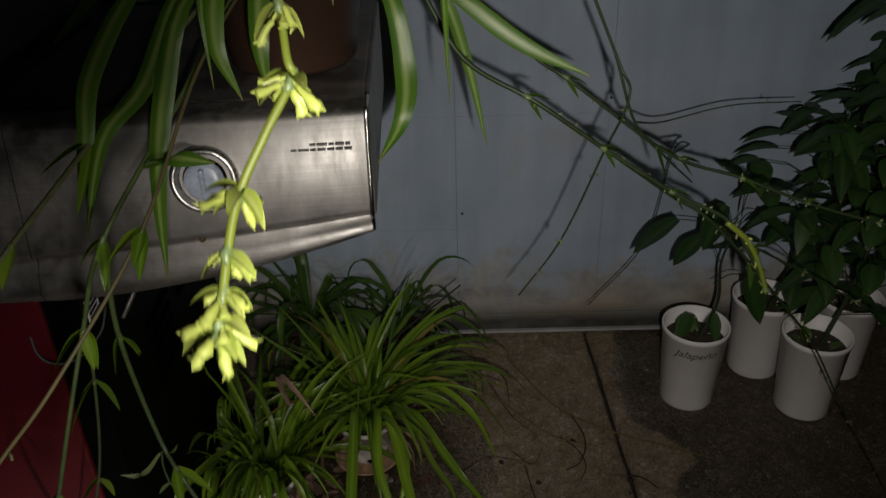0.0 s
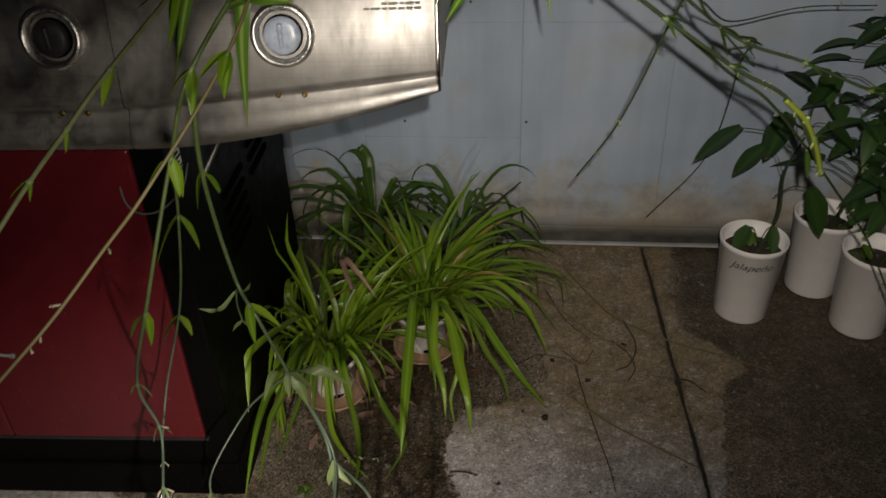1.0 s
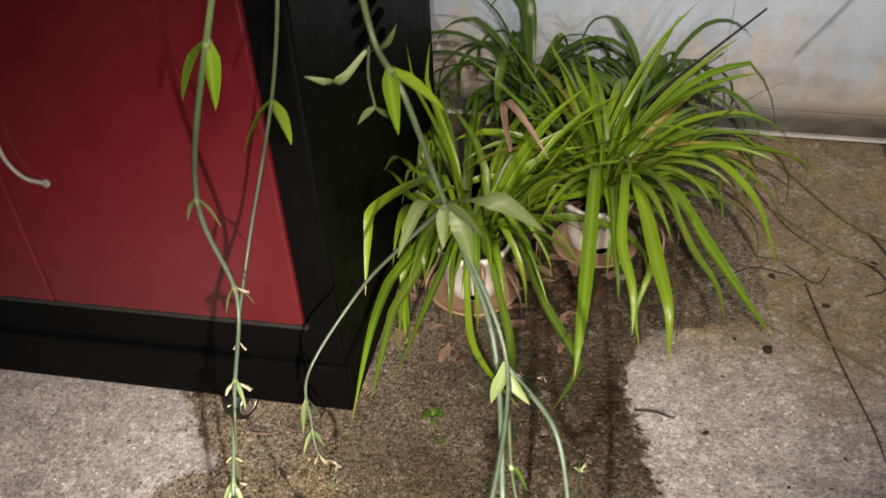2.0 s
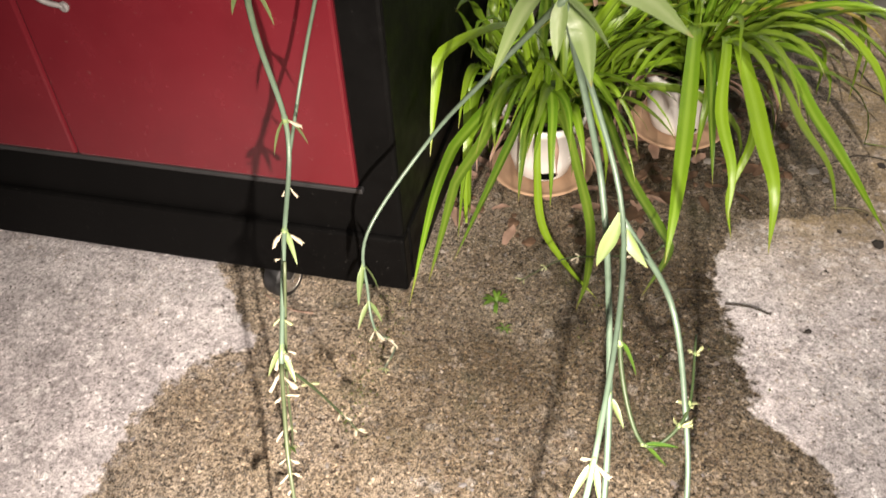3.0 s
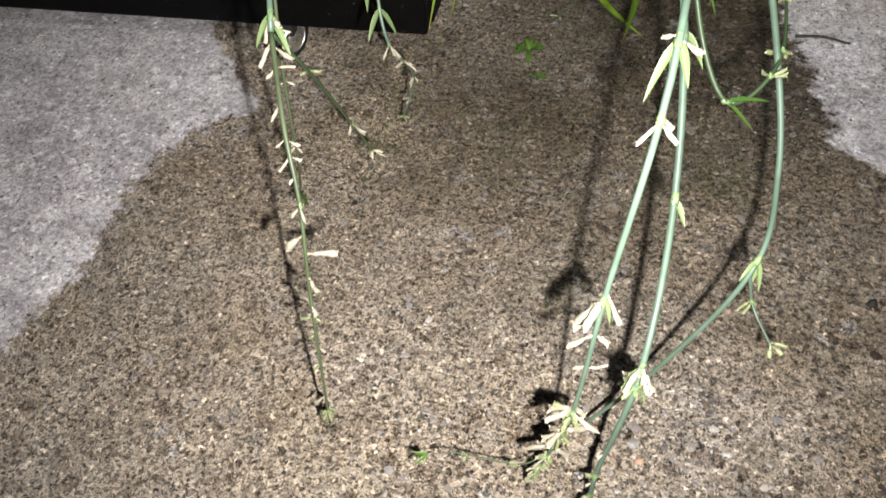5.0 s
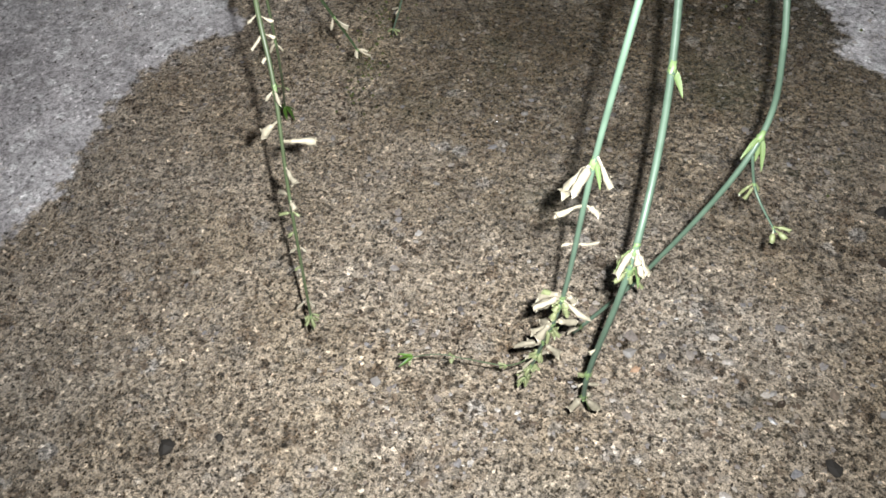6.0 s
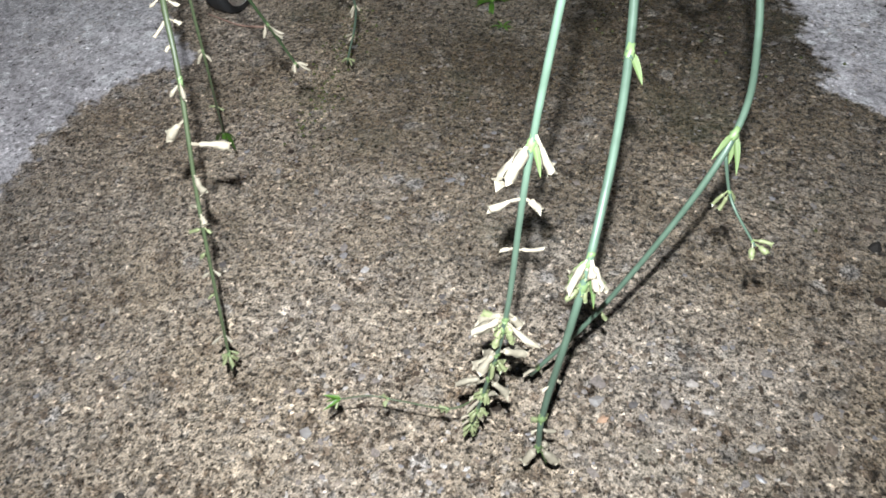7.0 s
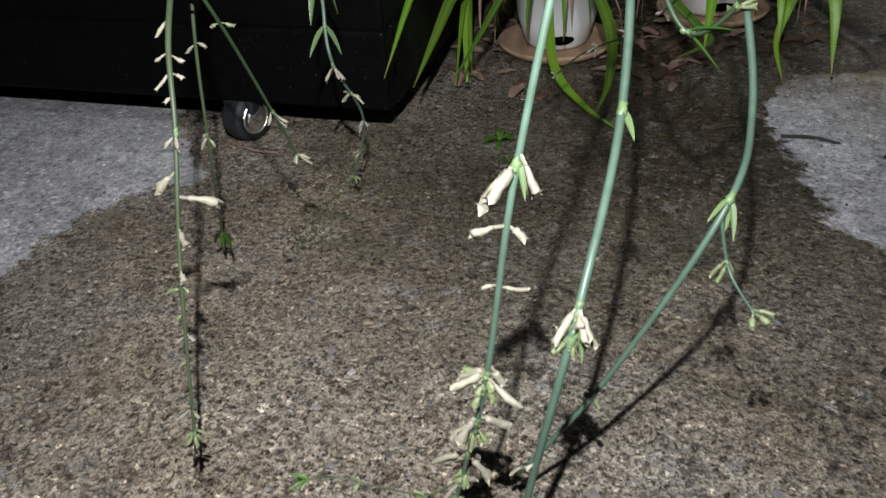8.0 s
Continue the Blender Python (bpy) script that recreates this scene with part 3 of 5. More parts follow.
def soak(x, y):
    """How soaked and green the damp patches are: most before the flower pots and under the pepper plants."""
    pots = 1.15 * np.exp(-(((x + 0.10) / 0.22) ** 2 + ((y - 1.01) / 0.25) ** 2))
    pots = np.maximum(pots, 1.35 * np.exp(-(((x + 0.195) / 0.27) ** 2 + ((y - 1.305) / 0.24) ** 2)))
    pots = np.maximum(pots, 0.92 * np.exp(-(((x + 0.205) / 0.17) ** 2 + ((y - 0.890) / 0.17) ** 2)))
    return np.maximum(pots, 0.85 * smooth_step(0.32, 0.38, x) * smooth_step(1.02, 1.26, y)) - 0.10


def grime(x, y):
    """Brown soil film that rain has carried onto the dry slab between the pots and the wall."""
    return 1.32 * smooth_step(0.98, 1.27, y) * smooth_step(-0.44, -0.0, x)


def joint_x(y):
    return 0.2856 + (1.72 - y) * 0.1450


def slab(name, side):
    """One slab as a fine sheet with an edge that turns down into the joint."""
    def steps(fine, coarse):
        return np.array(sorted(set(np.round(np.concatenate([fine, coarse]), 4))))
    ys = steps(np.arange(0.15, 1.84, 0.0125), np.array([-25, -12, -6, -3, -1.5, -0.8, -0.4, -0.1]))
    if side < 0:
        off = -steps(np.concatenate([[0.0, 0.003, 0.008], np.arange(0.02, 1.32, 0.0125)]), np.array([1.5, 2, 3, 6, 12, 25]))[::-1]
    else:
        off = steps(np.concatenate([[0.0, 0.003, 0.008], np.arange(0.02, 0.82, 0.0125)]), np.array([1.0, 1.5, 3, 6, 12, 25]))
    verts, nx = [], len(off)
    for y in ys:
        edge = joint_x(y) + side * (0.0034 + 0.0030 * noise.noise((y * 14, side * 5.0, 0.3)) + 0.0016 * noise.noise((y * 60, side * 5.0, 2.3)))
        for o in off:
            x = edge + o
            z = 0.0012 * noise.noise((x * 9, y * 9, 1.7)) + 0.0010 * noise.noise((x * 45, y * 45, 4.2))
            if abs(o) < 0.002:
                z -= 0.014
            elif abs(o) < 0.005:
                z -= 0.0028
            verts.append((x, y, z))
    faces = [(j * nx + i, j * nx + i + 1, (j + 1) * nx + i + 1, (j + 1) * nx + i) for j in range(len(ys) - 1) for i in range(nx - 1)]
    mesh = bpy.data.meshes.new(name)
    mesh.from_pydata(verts, [], faces)
    mesh.polygons.foreach_set("use_smooth", [True] * len(faces))
    v = np.array(verts)
    for key, field in (("damp", damp), ("soak", soak), ("grime", grime)):
        mesh.attributes.new(key, "FLOAT", "POINT").data.foreach_set("value", field(v[:, 0], v[:, 1]).astype(np.float32))
    mesh.materials.append(M["concrete"])
    return new(name, mesh)


ground = part("ground", box(-30, 30, -30, 1.9, -0.10, -0.012), "joint")
tagged(ground, "dark soil bed under the worn concrete slabs", "ground", kind="structure")
for which in (-1, 1):
    slab("slab", which).parent = ground


def aggregate():
    """Small stones that stand a little proud of the worn concrete: too many to count."""
    rng = np.random.default_rng(4)
    spots = []
    for (x0, x1, y0, y1), count, big in (((-0.85, 0.34, 0.28, 1.25), 30000, 0.8), ((-0.10, 0.95, 0.95, 1.74), 6000, 1.0)):
        p = rng.random((count, 2)) * (x1 - x0, y1 - y0) + (x0, y0)
        r = big * (0.0010 + 0.0010 * rng.random(count) ** 2 + 0.0026 * (rng.random(count) > 0.975) * rng.random(count))
        spots.append(np.c_[p, r])
    # larger pale stones that the worn surface has laid bare, mostly in loose clusters
    at = np.concatenate([rng.normal((cx, cy), (0.075, 0.045), (n, 2)) for cx, cy, n in ((-0.256, 0.689, 34), (-0.133, 0.625, 30), (-0.169, 0.756, 16), (-0.035, 0.573, 16), (0.016, 0.791, 10))])
    at = np.concatenate([at, rng.random((40, 2)) * (0.75, 0.70) + (-0.52, 0.30)])
    pale_from = sum(len(q) for q in spots)
    spots.append(np.c_[at, 0.0012 + 0.0022 * rng.random(len(at)) ** 2.0])
    s = np.concatenate(spots)
    s = np.c_[s, np.arange(len(s)) >= pale_from]
    s = s[np.abs(s[:, 0] - joint_x(s[:, 1])) > 0.009]
    s = s[soak(s[:, 0], s[:, 1]) < 0.15 + 1.1 * rng.random(len(s))]
    count = len(s)
    unit = np.array([(0, 0, 1)] + [(math.cos(a), math.sin(a), 0.1) for a in np.arange(9) * math.pi / 4.5], dtype=float)
    ang, flat = rng.random(count) * 6.28, 0.10 + 0.16 * rng.random(count)
    shape = unit[None] * (1 + 0.75 * (rng.random((count, 10, 1)) - 0.5))
    stretch = np.stack([0.75 + 0.6 * rng.random(count), 0.7 + 0.5 * rng.random(count), flat], 1)[:, None]
    shape = shape * stretch * s[:, 2][:, None, None]
    c, d = np.cos(ang)[:, None], np.sin(ang)[:, None]
    v = np.stack([shape[..., 0] * c - shape[..., 1] * d + s[:, :1], shape[..., 0] * d + shape[..., 1] * c + s[:, 1:2], shape[..., 2] - 0.0002], -1)
    faces = np.array([(0, 1 + i, 1 + (i + 1) % 9) for i in range(9)])
    f = (faces[None] + 10 * np.arange(count)[:, None, None]).reshape(-1, 3)
    mesh = bpy.data.meshes.new("aggregate")
    mesh.from_pydata(v.reshape(-1, 3).tolist(), [], f.tolist())
    flatv = v.reshape(-1, 3)
    mesh.attributes.new("damp", "FLOAT", "POINT").data.foreach_set("value", damp(flatv[:, 0], flatv[:, 1]).astype(np.float32))
    mesh.attributes.new("grime", "FLOAT", "POINT").data.foreach_set("value", grime(flatv[:, 0], flatv[:, 1]).astype(np.float32))
    mesh.attributes.new("pale", "FLOAT", "POINT").data.foreach_set("value", np.repeat(s[:, 3], 10).astype(np.float32))
    mesh.materials.append(M["pebble"])
    ob = new("aggregate", mesh)
    return tagged(ob, "small exposed stones set in worn concrete, partly wet", "gravel", kind="stuff")


aggregate()


# ---- back wall: painted boards with seams, and a metal strip along its foot ----
def wall_y(x):
    return 1.712 + 0.1055 * x


WALL_TURN = math.degrees(math.atan(0.1055))
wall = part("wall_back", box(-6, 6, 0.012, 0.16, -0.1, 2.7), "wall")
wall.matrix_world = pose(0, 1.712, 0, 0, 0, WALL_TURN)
tagged(wall, "weathered pale blue painted board wall with dirt splashes low down", "wall", kind="structure")
for x0, x1, rows in ((-6, -0.330, (0.055, 0.270, 1.22, 2.7)), (-0.330, 0.002, (0.055, 0.270, 0.519, 1.22, 2.7)), (0.002, 0.300, (0.055, 0.519, 1.22, 2.7)), (0.300, 6, (0.055, 0.519, 1.22, 2.7))):
    for z0, z1 in zip(rows, rows[1:]):
        board = part("board", box(x0 + 0.0002, x1 - 0.0002, random.uniform(-0.0010, 0.0010), 0.0125, z0 + 0.0001, z1 - 0.0001, 0.0006), "wall", wall)
strip = part("foot_strip", box(-6, 6, -0.002, 0.010, 0.0142, 0.0547, 0.001), "wall", wall, "dirty painted strip along the wall's foot")
part("strip_lip", box(-6, 6, -0.010, 0.006, 0.0085, 0.0138, 0.001), "lip", wall, "pale bare metal edge")
for x, z in ((-0.242, 0.308), (0.013, 0.308), (0.30, 0.55), (-0.1, 0.56)):
    part("nail_head", lathe([(0.003, 0), (0.003, 0.001)], 8, (x, -0.001, z), Euler((radians(90), 0, 0)).to_matrix()), "flashing", wall)


# ---- gas grill: local x along its front, y into its depth, origin under its front right corner ----
GRILL = (-0.317, 0.9075, 0.0)
grill = thing("gas_grill", GRILL, "black and red gas grill with brushed steel control panel, on casters", "grill", 8.4)


def panel_at(u):
    """Where the steel front stands at u: its depth, the height of the crease and of the lower lip's edge."""
    k = min(max(u, 0.0) / 0.312, 1.0)
    v = -0.028 - 0.007 * (1 - k ** 4)
    crease = 0.693 + 0.0325 * min(max((u + 0.05) / 0.36, 0.0), 1.0)
    return v, crease, 0.645 + 0.062 * k ** 1.6


def apron(u0, u1, steps=40):
    """The bowed steel front: a flat face, a crease, a hollow and a lower lip that swells out and down to the middle."""
    bm = bmesh.new()
    rows = []
    for i in range(steps + 1):
        u = u0 + (u1 - u0) * i / steps
        v, zc, zb = panel_at(u)
        h = zc - zb
        prof = [(v + 0.060, 0.8285), (v + 0.026, 0.8280), (v + 0.019, 0.822), (v, zc + 0.008), (v + 0.002, zc + 0.001), (v + 0.010, zc - 0.003), (v + 0.010, zc - 0.003 - 0.10 * h),
                (v + 0.002, zb + 0.62 * h), (v - 0.004, zb + 0.30 * h), (v - 0.001, zb + 0.08 * h), (v + 0.010, zb), (v + 0.03, zb + 0.006)]
        rows.append([bm.verts.new((u, y, z)) for y, z in prof])
    for a, b in zip(rows, rows[1:]):
        for j in range(len(a) - 1):
            f = bm.faces.new((a[j], b[j], b[j + 1], a[j + 1]))
            f.smooth = True
    return bm


cabinet = part("cabinet", box(-0.86, -0.010, 0.0, 0.51, 0.043, 0.665, 0.004), "black", grill, "black enamelled cabinet")
part("kick_panel", box(-0.862, -0.008, -0.006, 0.012, 0.041, 0.108, 0.003), "black", grill)
part("side_skirt", box(-0.014, -0.007, 0.0125, 0.508, 0.041, 0.108, 0.002), "black", grill)
for u0, u1 in ((-0.332, -0.047), (-0.790, -0.3335)):
    door = part("door", box(u0, u1, -0.006, 0.004, 0.164, 0.632, 0.003), "red", grill, "glossy dark red door panel")
handle = part("door_handle", tube([(-0.284, -0.007, 0.322), (-0.302, -0.011, 0.330), (-0.313, -0.013, 0.352), (-0.312, -0.014, 0.389), (-0.303, -0.013, 0.425), (-0.290, -0.010, 0.466), (-0.283, -0.007, 0.484)], 0.0024, 0.0024), "worn_metal", grill, "thin bowed grey metal door handle", True)
for u, z in ((-0.284, 0.322), (-0.283, 0.484)):
    part("handle_foot", lathe([(0.0045, 0), (0.0045, 0.002), (0.003, 0.003)], 12, (u, -0.006, z), Euler((radians(90), 0, 0)).to_matrix()), "worn_metal", handle)
part("door_sill", box(-0.80, -0.043, -0.0055, 0.004, 0.1585, 0.1635, 0.001), "dark", grill)
# louvres on the side: raised black boxes, the slots' shade put into the colour
for du, dz in ((0.21, 0.37), (0.35, 0.43)):
    for k in range(5):
        slot = box(-0.011, -0.0065, du - 0.05, du + 0.05, dz + k * 0.024, dz + k * 0.024 + 0.010, 0.0015)
        part("louvre", slot, "hole_shade", cabinet)
tag = part("warning_tag", box(-0.010, -0.0075, 0.014, 0.046, 0.585, 0.613, 0.0008), "white", grill, "small white tag with unreadable lines")
for k in range(4):
    part("print_line", box(-0.0076, -0.0066, 0.016, 0.044 - 0.006 * (k % 2), 0.5875 + k * 0.0064, 0.5908 + k * 0.0064), "ink", tag)
hose = part("gas_hose", tube([(0.045, 0.11, 0.645), (0.038, 0.075, 0.615), (0.026, 0.05, 0.590), (0.016, 0.04, 0.572)], 0.0036, 0.0028), "steel", grill, "short braided metal gas hose", True)
part("hose_nut", lathe([(0.006, 0), (0.007, 0.003), (0.007, 0.014), (0.0055, 0.019), (0.0045, 0.024)], 6, (0.036, 0.067, 0.607), Euler((radians(-35), radians(20), 0)).to_matrix()), "brass", hose, "brass nut")
part("igniter_wire", tube([(-0.070, 0.002, 0.600), (-0.062, -0.012, 0.567), (-0.045, -0.014, 0.553), (-0.02, -0.010, 0.557), (0.004, 0.004, 0.579), (0.010, 0.02, 0.602)], 0.0014, 0.0014), "flashing", grill, "thin grey igniter wire", True)
panel = part("control_panel", apron(-1.00, -0.0226), "steel", grill, "brushed steel control panel with a bowed lower lip")
panel_side = part("side_panel", apron(-0.0218, 0.312, 24), "steel", grill, "brushed steel side shelf front with an igniter knob")
part("end_cap", box(0.309, 0.315, 0.0, 0.40, 0.712, 0.829, 0.002), "steel", grill)
part("end_rim", tube([(0.3125, 0.030, 0.829), (0.3125, 0.000, 0.828), (0.3125, -0.009, 0.822), (0.3125, -0.019, 0.775), (0.3125, -0.028, 0.733), (0.3125, -0.026, 0.722), (0.3125, -0.026, 0.709)], 0.0024, 0.0024, 5), "chrome", grill, "bright folded steel rim", True)
part("shelf", box(-0.06, 0.311, 0.030, 0.43, 0.795, 0.8275, 0.004), "steel", grill, "steel side shelf")
part("shelf_bracket", box(0.0, 0.25, 0.05, 0.40, 0.735, 0.794, 0.004), "black", grill)
rp = random.Random(8)
for k in range(2):
    u = 0.258 - 0.018 * k
    while u < 0.294:
        w = rp.uniform(0.004, 0.010)
        part("print_line", box(u, u + w, -0.0200 - 0.0008 * k, -0.0115 - 0.0008 * k, 0.7978 - 0.0048 * k, 0.7996 - 0.0048 * k), "print", panel_side)
        u += w + 0.0014


def control_knob(u, z, parent, face_material="knob"):
    v, crease, edge = panel_at(u)
    v += 0.019 * (z - crease) / (0.822 - crease) - 0.001
    face = Euler((radians(80), 0, 0)).to_matrix()
    bezel = part("bezel", lathe([(0.032, -0.006), (0.0330, 0.002), (0.0322, 0.006), (0.0295, 0.0085), (0.0270, 0.0080), (0.0235, -0.002), (0.0205, -0.006), (0.015, -0.007)], 40, (u, v, z), face), "satin", parent, "chrome bezel ring", True)
    # solid black disc: the gap's shade is painted, not cut
    part("knob_gap", lathe([(0.0206, -0.0055), (0.0206, 0.0010), (0.0195, 0.0012)], 32, (u, v - 0.001, z), face), "hole_shade", bezel, "black disc for the shaded gap round the knob")
    part("knob", lathe([(0.0180, -0.006), (0.0190, 0.004), (0.0180, 0.0085), (0.0150, 0.0100), (0.0085, 0.0105), (0.0035, 0.0105)], 32, (u, v - 0.001, z), face), face_material, bezel, "pale blue-grey knob" if face_material == "knob" else "dark grey knob", True)
    part("grip", box(u - 0.0026, u + 0.0026, v - 0.0145, v - 0.004, z - 0.009, z + 0.015, 0.002), face_material, bezel)
    for du in (-0.014, 0.014):
        part("screw", lathe([(0.003, 0), (0.003, 0.003), (0.0018, 0.004)], 10, (u + du, panel_at(u)[0] + 0.011, crease - 0.006), face), "brass", parent)


control_knob(0.157, 0.771, panel_side)
control_knob(-0.082, 0.771, panel, "dark")
control_knob(-0.32, 0.771, panel)

# the hood over the fire box
hood = bmesh.new()
add_box(hood, -0.86, -0.145, 0.07, 0.44, 0.83, 1.10, 0.03)
part("hood", hood, "red", grill, "dark red hood")
part("hood_end", box(-0.145, -0.100, 0.055, 0.455, 0.82, 1.11, 0.012), "dark", grill, "dark grey cast hood end")
part("fire_box", box(-0.86, -0.08, 0.05, 0.45, 0.666, 0.826, 0.01), "dark", grill)


def caster(u, v):
    part("caster_fork", box(u - 0.014, u + 0.014, v - 0.012, v + 0.018, 0.028, 0.0435, 0.002), "dark", grill)
    turn = Euler((0, radians(90), radians(-18))).to_matrix()
    wheel = part("caster_wheel", lathe([(0.010, -0.011), (0.0205, -0.010), (0.022, -0.006), (0.022, 0.006), (0.0205, 0.010), (0.010, 0.011)], 24, (u, v, 0.0225), turn), "dark", grill, "dark rubber caster wheel", True)
    part("hub", lathe([(0.0150, -0.0110), (0.0140, -0.0120), (0.0140, 0.0120), (0.0150, 0.0110)], 20, (u, v, 0.0225), turn), "satin", wheel, "pale metal hub ring")
    part("hub_cap", lathe([(0.0115, -0.0125), (0.0100, -0.0135), (0.0040, -0.0145), (0.0040, 0.0145), (0.0100, 0.0135), (0.0115, 0.0125)], 16, (u, v, 0.0225), turn), "satin", wheel, "pale metal hub cap")
    part("axle", lathe([(0.0035, -0.016), (0.0035, 0.016)], 8, (u, v, 0.0225), turn), "chrome", wheel)


for u, v in ((-0.150, 0.008), (-0.80, 0.03), (-0.05, 0.46), (-0.80, 0.46)):
    caster(u, v)


# ---- plants in pots on the ground ----
def pot_body(parent, profile, material, soil_at, soil_r, label, name="pot"):
    pot = part(name, lathe(profile, 40), material, parent, label, True)
    rnd = random.Random(int(soil_at * 1e4))
    bm = bmesh.new()
    bmesh.ops.create_circle(bm, cap_ends=True, cap_tris=True, segments=28, radius=soil_r, matrix=Matrix.Translation((0, 0, soil_at)))
    bmesh.ops.subdivide_edges(bm, edges=bm.edges[:], cuts=2, use_grid_fill=True)
    for v in bm.verts:
        if math.hypot(v.co.x, v.co.y) < soil_r * 0.9:
            v.co.z += rnd.uniform(-0.005, 0.003)
    part("soil", bm, "soil", parent)
    return pot


def clear_of_walls(line, place):
    """Keeps a leaf's line out of the grill's side and the wall behind."""
    for p in line:
        x, y = p.x + place[0], p.y + place[1]
        if y < 1.44:
            p.x = max(x, -0.300 - 0.148 * (y - 0.906)) - place[0]
        p.y = min(y, wall_y(x) - 0.012) - place[1]
    return line


def flower_pot(plant, k, base, material, label):
    profile = [(0.02 * k, base), (0.036 * k, base), (0.041 * k, base + 0.004), (0.050 * k, base + 0.035 * k), (0.056 * k, base + 0.088 * k), (0.0605 * k, base + 0.090 * k), (0.061 * k, base + 0.100 * k), (0.058 * k, base + 0.102 * k), (0.054 * k, base + 0.080 * k), (0.01, base + 0.078 * k)]
    return pot_body(plant, profile, material, base + 0.088 * k, 0.054 * k, label)


def strap_plant(place, label, seed, leaves, length, width):
    """A tuft of dark, upright strap leaves whose tips bend over."""
    rnd = random.Random(seed)
    plant = thing("strap_leaf_plant", place, label, "plant")
    flower_pot(plant, 0.95, 0.0, "brown", "dark brown plastic pot")
    for i in range(leaves):
        az = 6.283 * (i + rnd.uniform(-2.5, 2.5)) / leaves
        out = rnd.uniform(0.003, 0.016)
        start = Vector((out * math.cos(az), out * math.sin(az), 0.088))
        line = arch(start, az, length * rnd.uniform(0.55, 1.15), rnd.uniform(0.8, 1.5), rnd.uniform(1.8, 4.2), 12, 0.006, rnd)
        part("leaf", blade(clear_of_walls(line, place), width * rnd.uniform(0.55, 1.2), 0.4, 0.35, twist=rnd.uniform(-0.8, 0.8)), "leaf_dark", plant)
    return plant


def spider_plant(place, label, seed, leaves, pot_label, pot_size, hanging):
    """Three crowns of striped leaves: some stand, most arch over, the longest hang to the ground."""
    rnd = random.Random(seed)
    plant = thing("spider_plant", place, label, "plant")
    k, base, front = pot_size, 0.008, -math.pi / 2
    flower_pot(plant, k, base, "ceramic", pot_label)
    part("saucer", lathe([(0.02, 0.0), (0.049, 0.0), (0.056, 0.004), (0.063, 0.011), (0.0612, 0.0125), (0.055, 0.009), (0.048, 0.007), (0.01, 0.007)], 36), "terracotta", plant, "pale terracotta saucer with debris", True)
    crowns = ((0.0, 0.0), (0.020, -0.006), (-0.016, 0.014), (0.004, 0.020))
    top = 0.100 * k + base - 0.012
    for i in range(leaves):
        cx, cy = crowns[i % 4]
        az, pick = rnd.uniform(0, 6.283), rnd.random()
        facing = math.cos(az - front - 0.2)
        if pick < 0.30:
            rise, droop, length = rnd.uniform(1.0, 1.5), rnd.uniform(0.4, 2.0), rnd.uniform(0.19, 0.31)
        elif pick < 0.74:
            rise, droop, length = rnd.uniform(0.65, 1.2), rnd.uniform(1.7, 3.1), rnd.uniform(0.22, 0.40)
            if facing > 0.2:
                rise, droop, length = max(rise, 1.15), min(droop, 2.0), length * 0.7
        else:
            rise, droop, length = rnd.uniform(0.25, 0.75), rnd.uniform(2.0, 3.6), rnd.uniform(0.22, 0.40)
            if facing > 0.15:
                continue
        start = Vector((cx + 0.01 * math.cos(az), cy + 0.01 * math.sin(az), top))
        line = clear_of_walls(arch(start, az, length, rise, droop, 13, 0.005, rnd), place)
        tone = rnd.random()
        part("leaf", blade(line, rnd.uniform(0.0075, 0.0155), rnd.uniform(0.3, 0.6), 0.38, twist=rnd.uniform(-1.1, 1.1)), "leaf_old" if tone > 0.985 else "leaf_deep" if tone > 0.70 else "leaf", plant)
    for points, width in hanging:
        line = [Vector(p) - Vector(place) for p in points]
        root = Vector((0.25 * line[0].x, 0.25 * line[0].y, top))
        part("leaf", blade(clear_of_walls(glide([root] + line, 6), place), width, 0.45, 0.5, twist=rnd.uniform(-0.5, 0.5)), "leaf" if rnd.random() < 0.8 else "leaf_deep", plant)
    # the slot low in the pot: a black disc with the hole's shade as its colour
    hole = lathe([(0.011, -0.0012), (0.0105, 0.0006), (0.004, 0.0008)], 16, turn=Euler((radians(90), 0, 0)).to_matrix())
    for v in hole.verts:
        v.co.z = v.co.z * 0.45 + base + 0.013
        v.co.x += 0.016
        a = math.hypot(v.co.x, 0.0)
        v.co.y = -math.sqrt(max((0.0455 * k) ** 2 - a * a, 0)) - 0.0006 + (v.co.y if v.co.y > 0 else 0)
    part("drain_hole", hole, "hole_shade", plant, "dark drain hole low in the pot, its shade painted black")
    # dry leaves curled round the pot's rim
    for i in range(9):
        az = front + rnd.choice((-1, 1)) * rnd.uniform(0.45, 2.0)
        start = Vector((0.03 * math.cos(az), 0.03 * math.sin(az), top + 0.01))
        line = clear_of_walls(arch(start, az, rnd.uniform(0.07, 0.16), rnd.uniform(-0.1, 0.6), rnd.uniform(2.0, 3.6), 10, 0.012, rnd), place)
        part("dry_leaf", blade(line, 0.006, 0.5, 0.35, twist=rnd.uniform(-2, 2)), "litter_pale", plant, "dry curled brown leaf")
    return plant


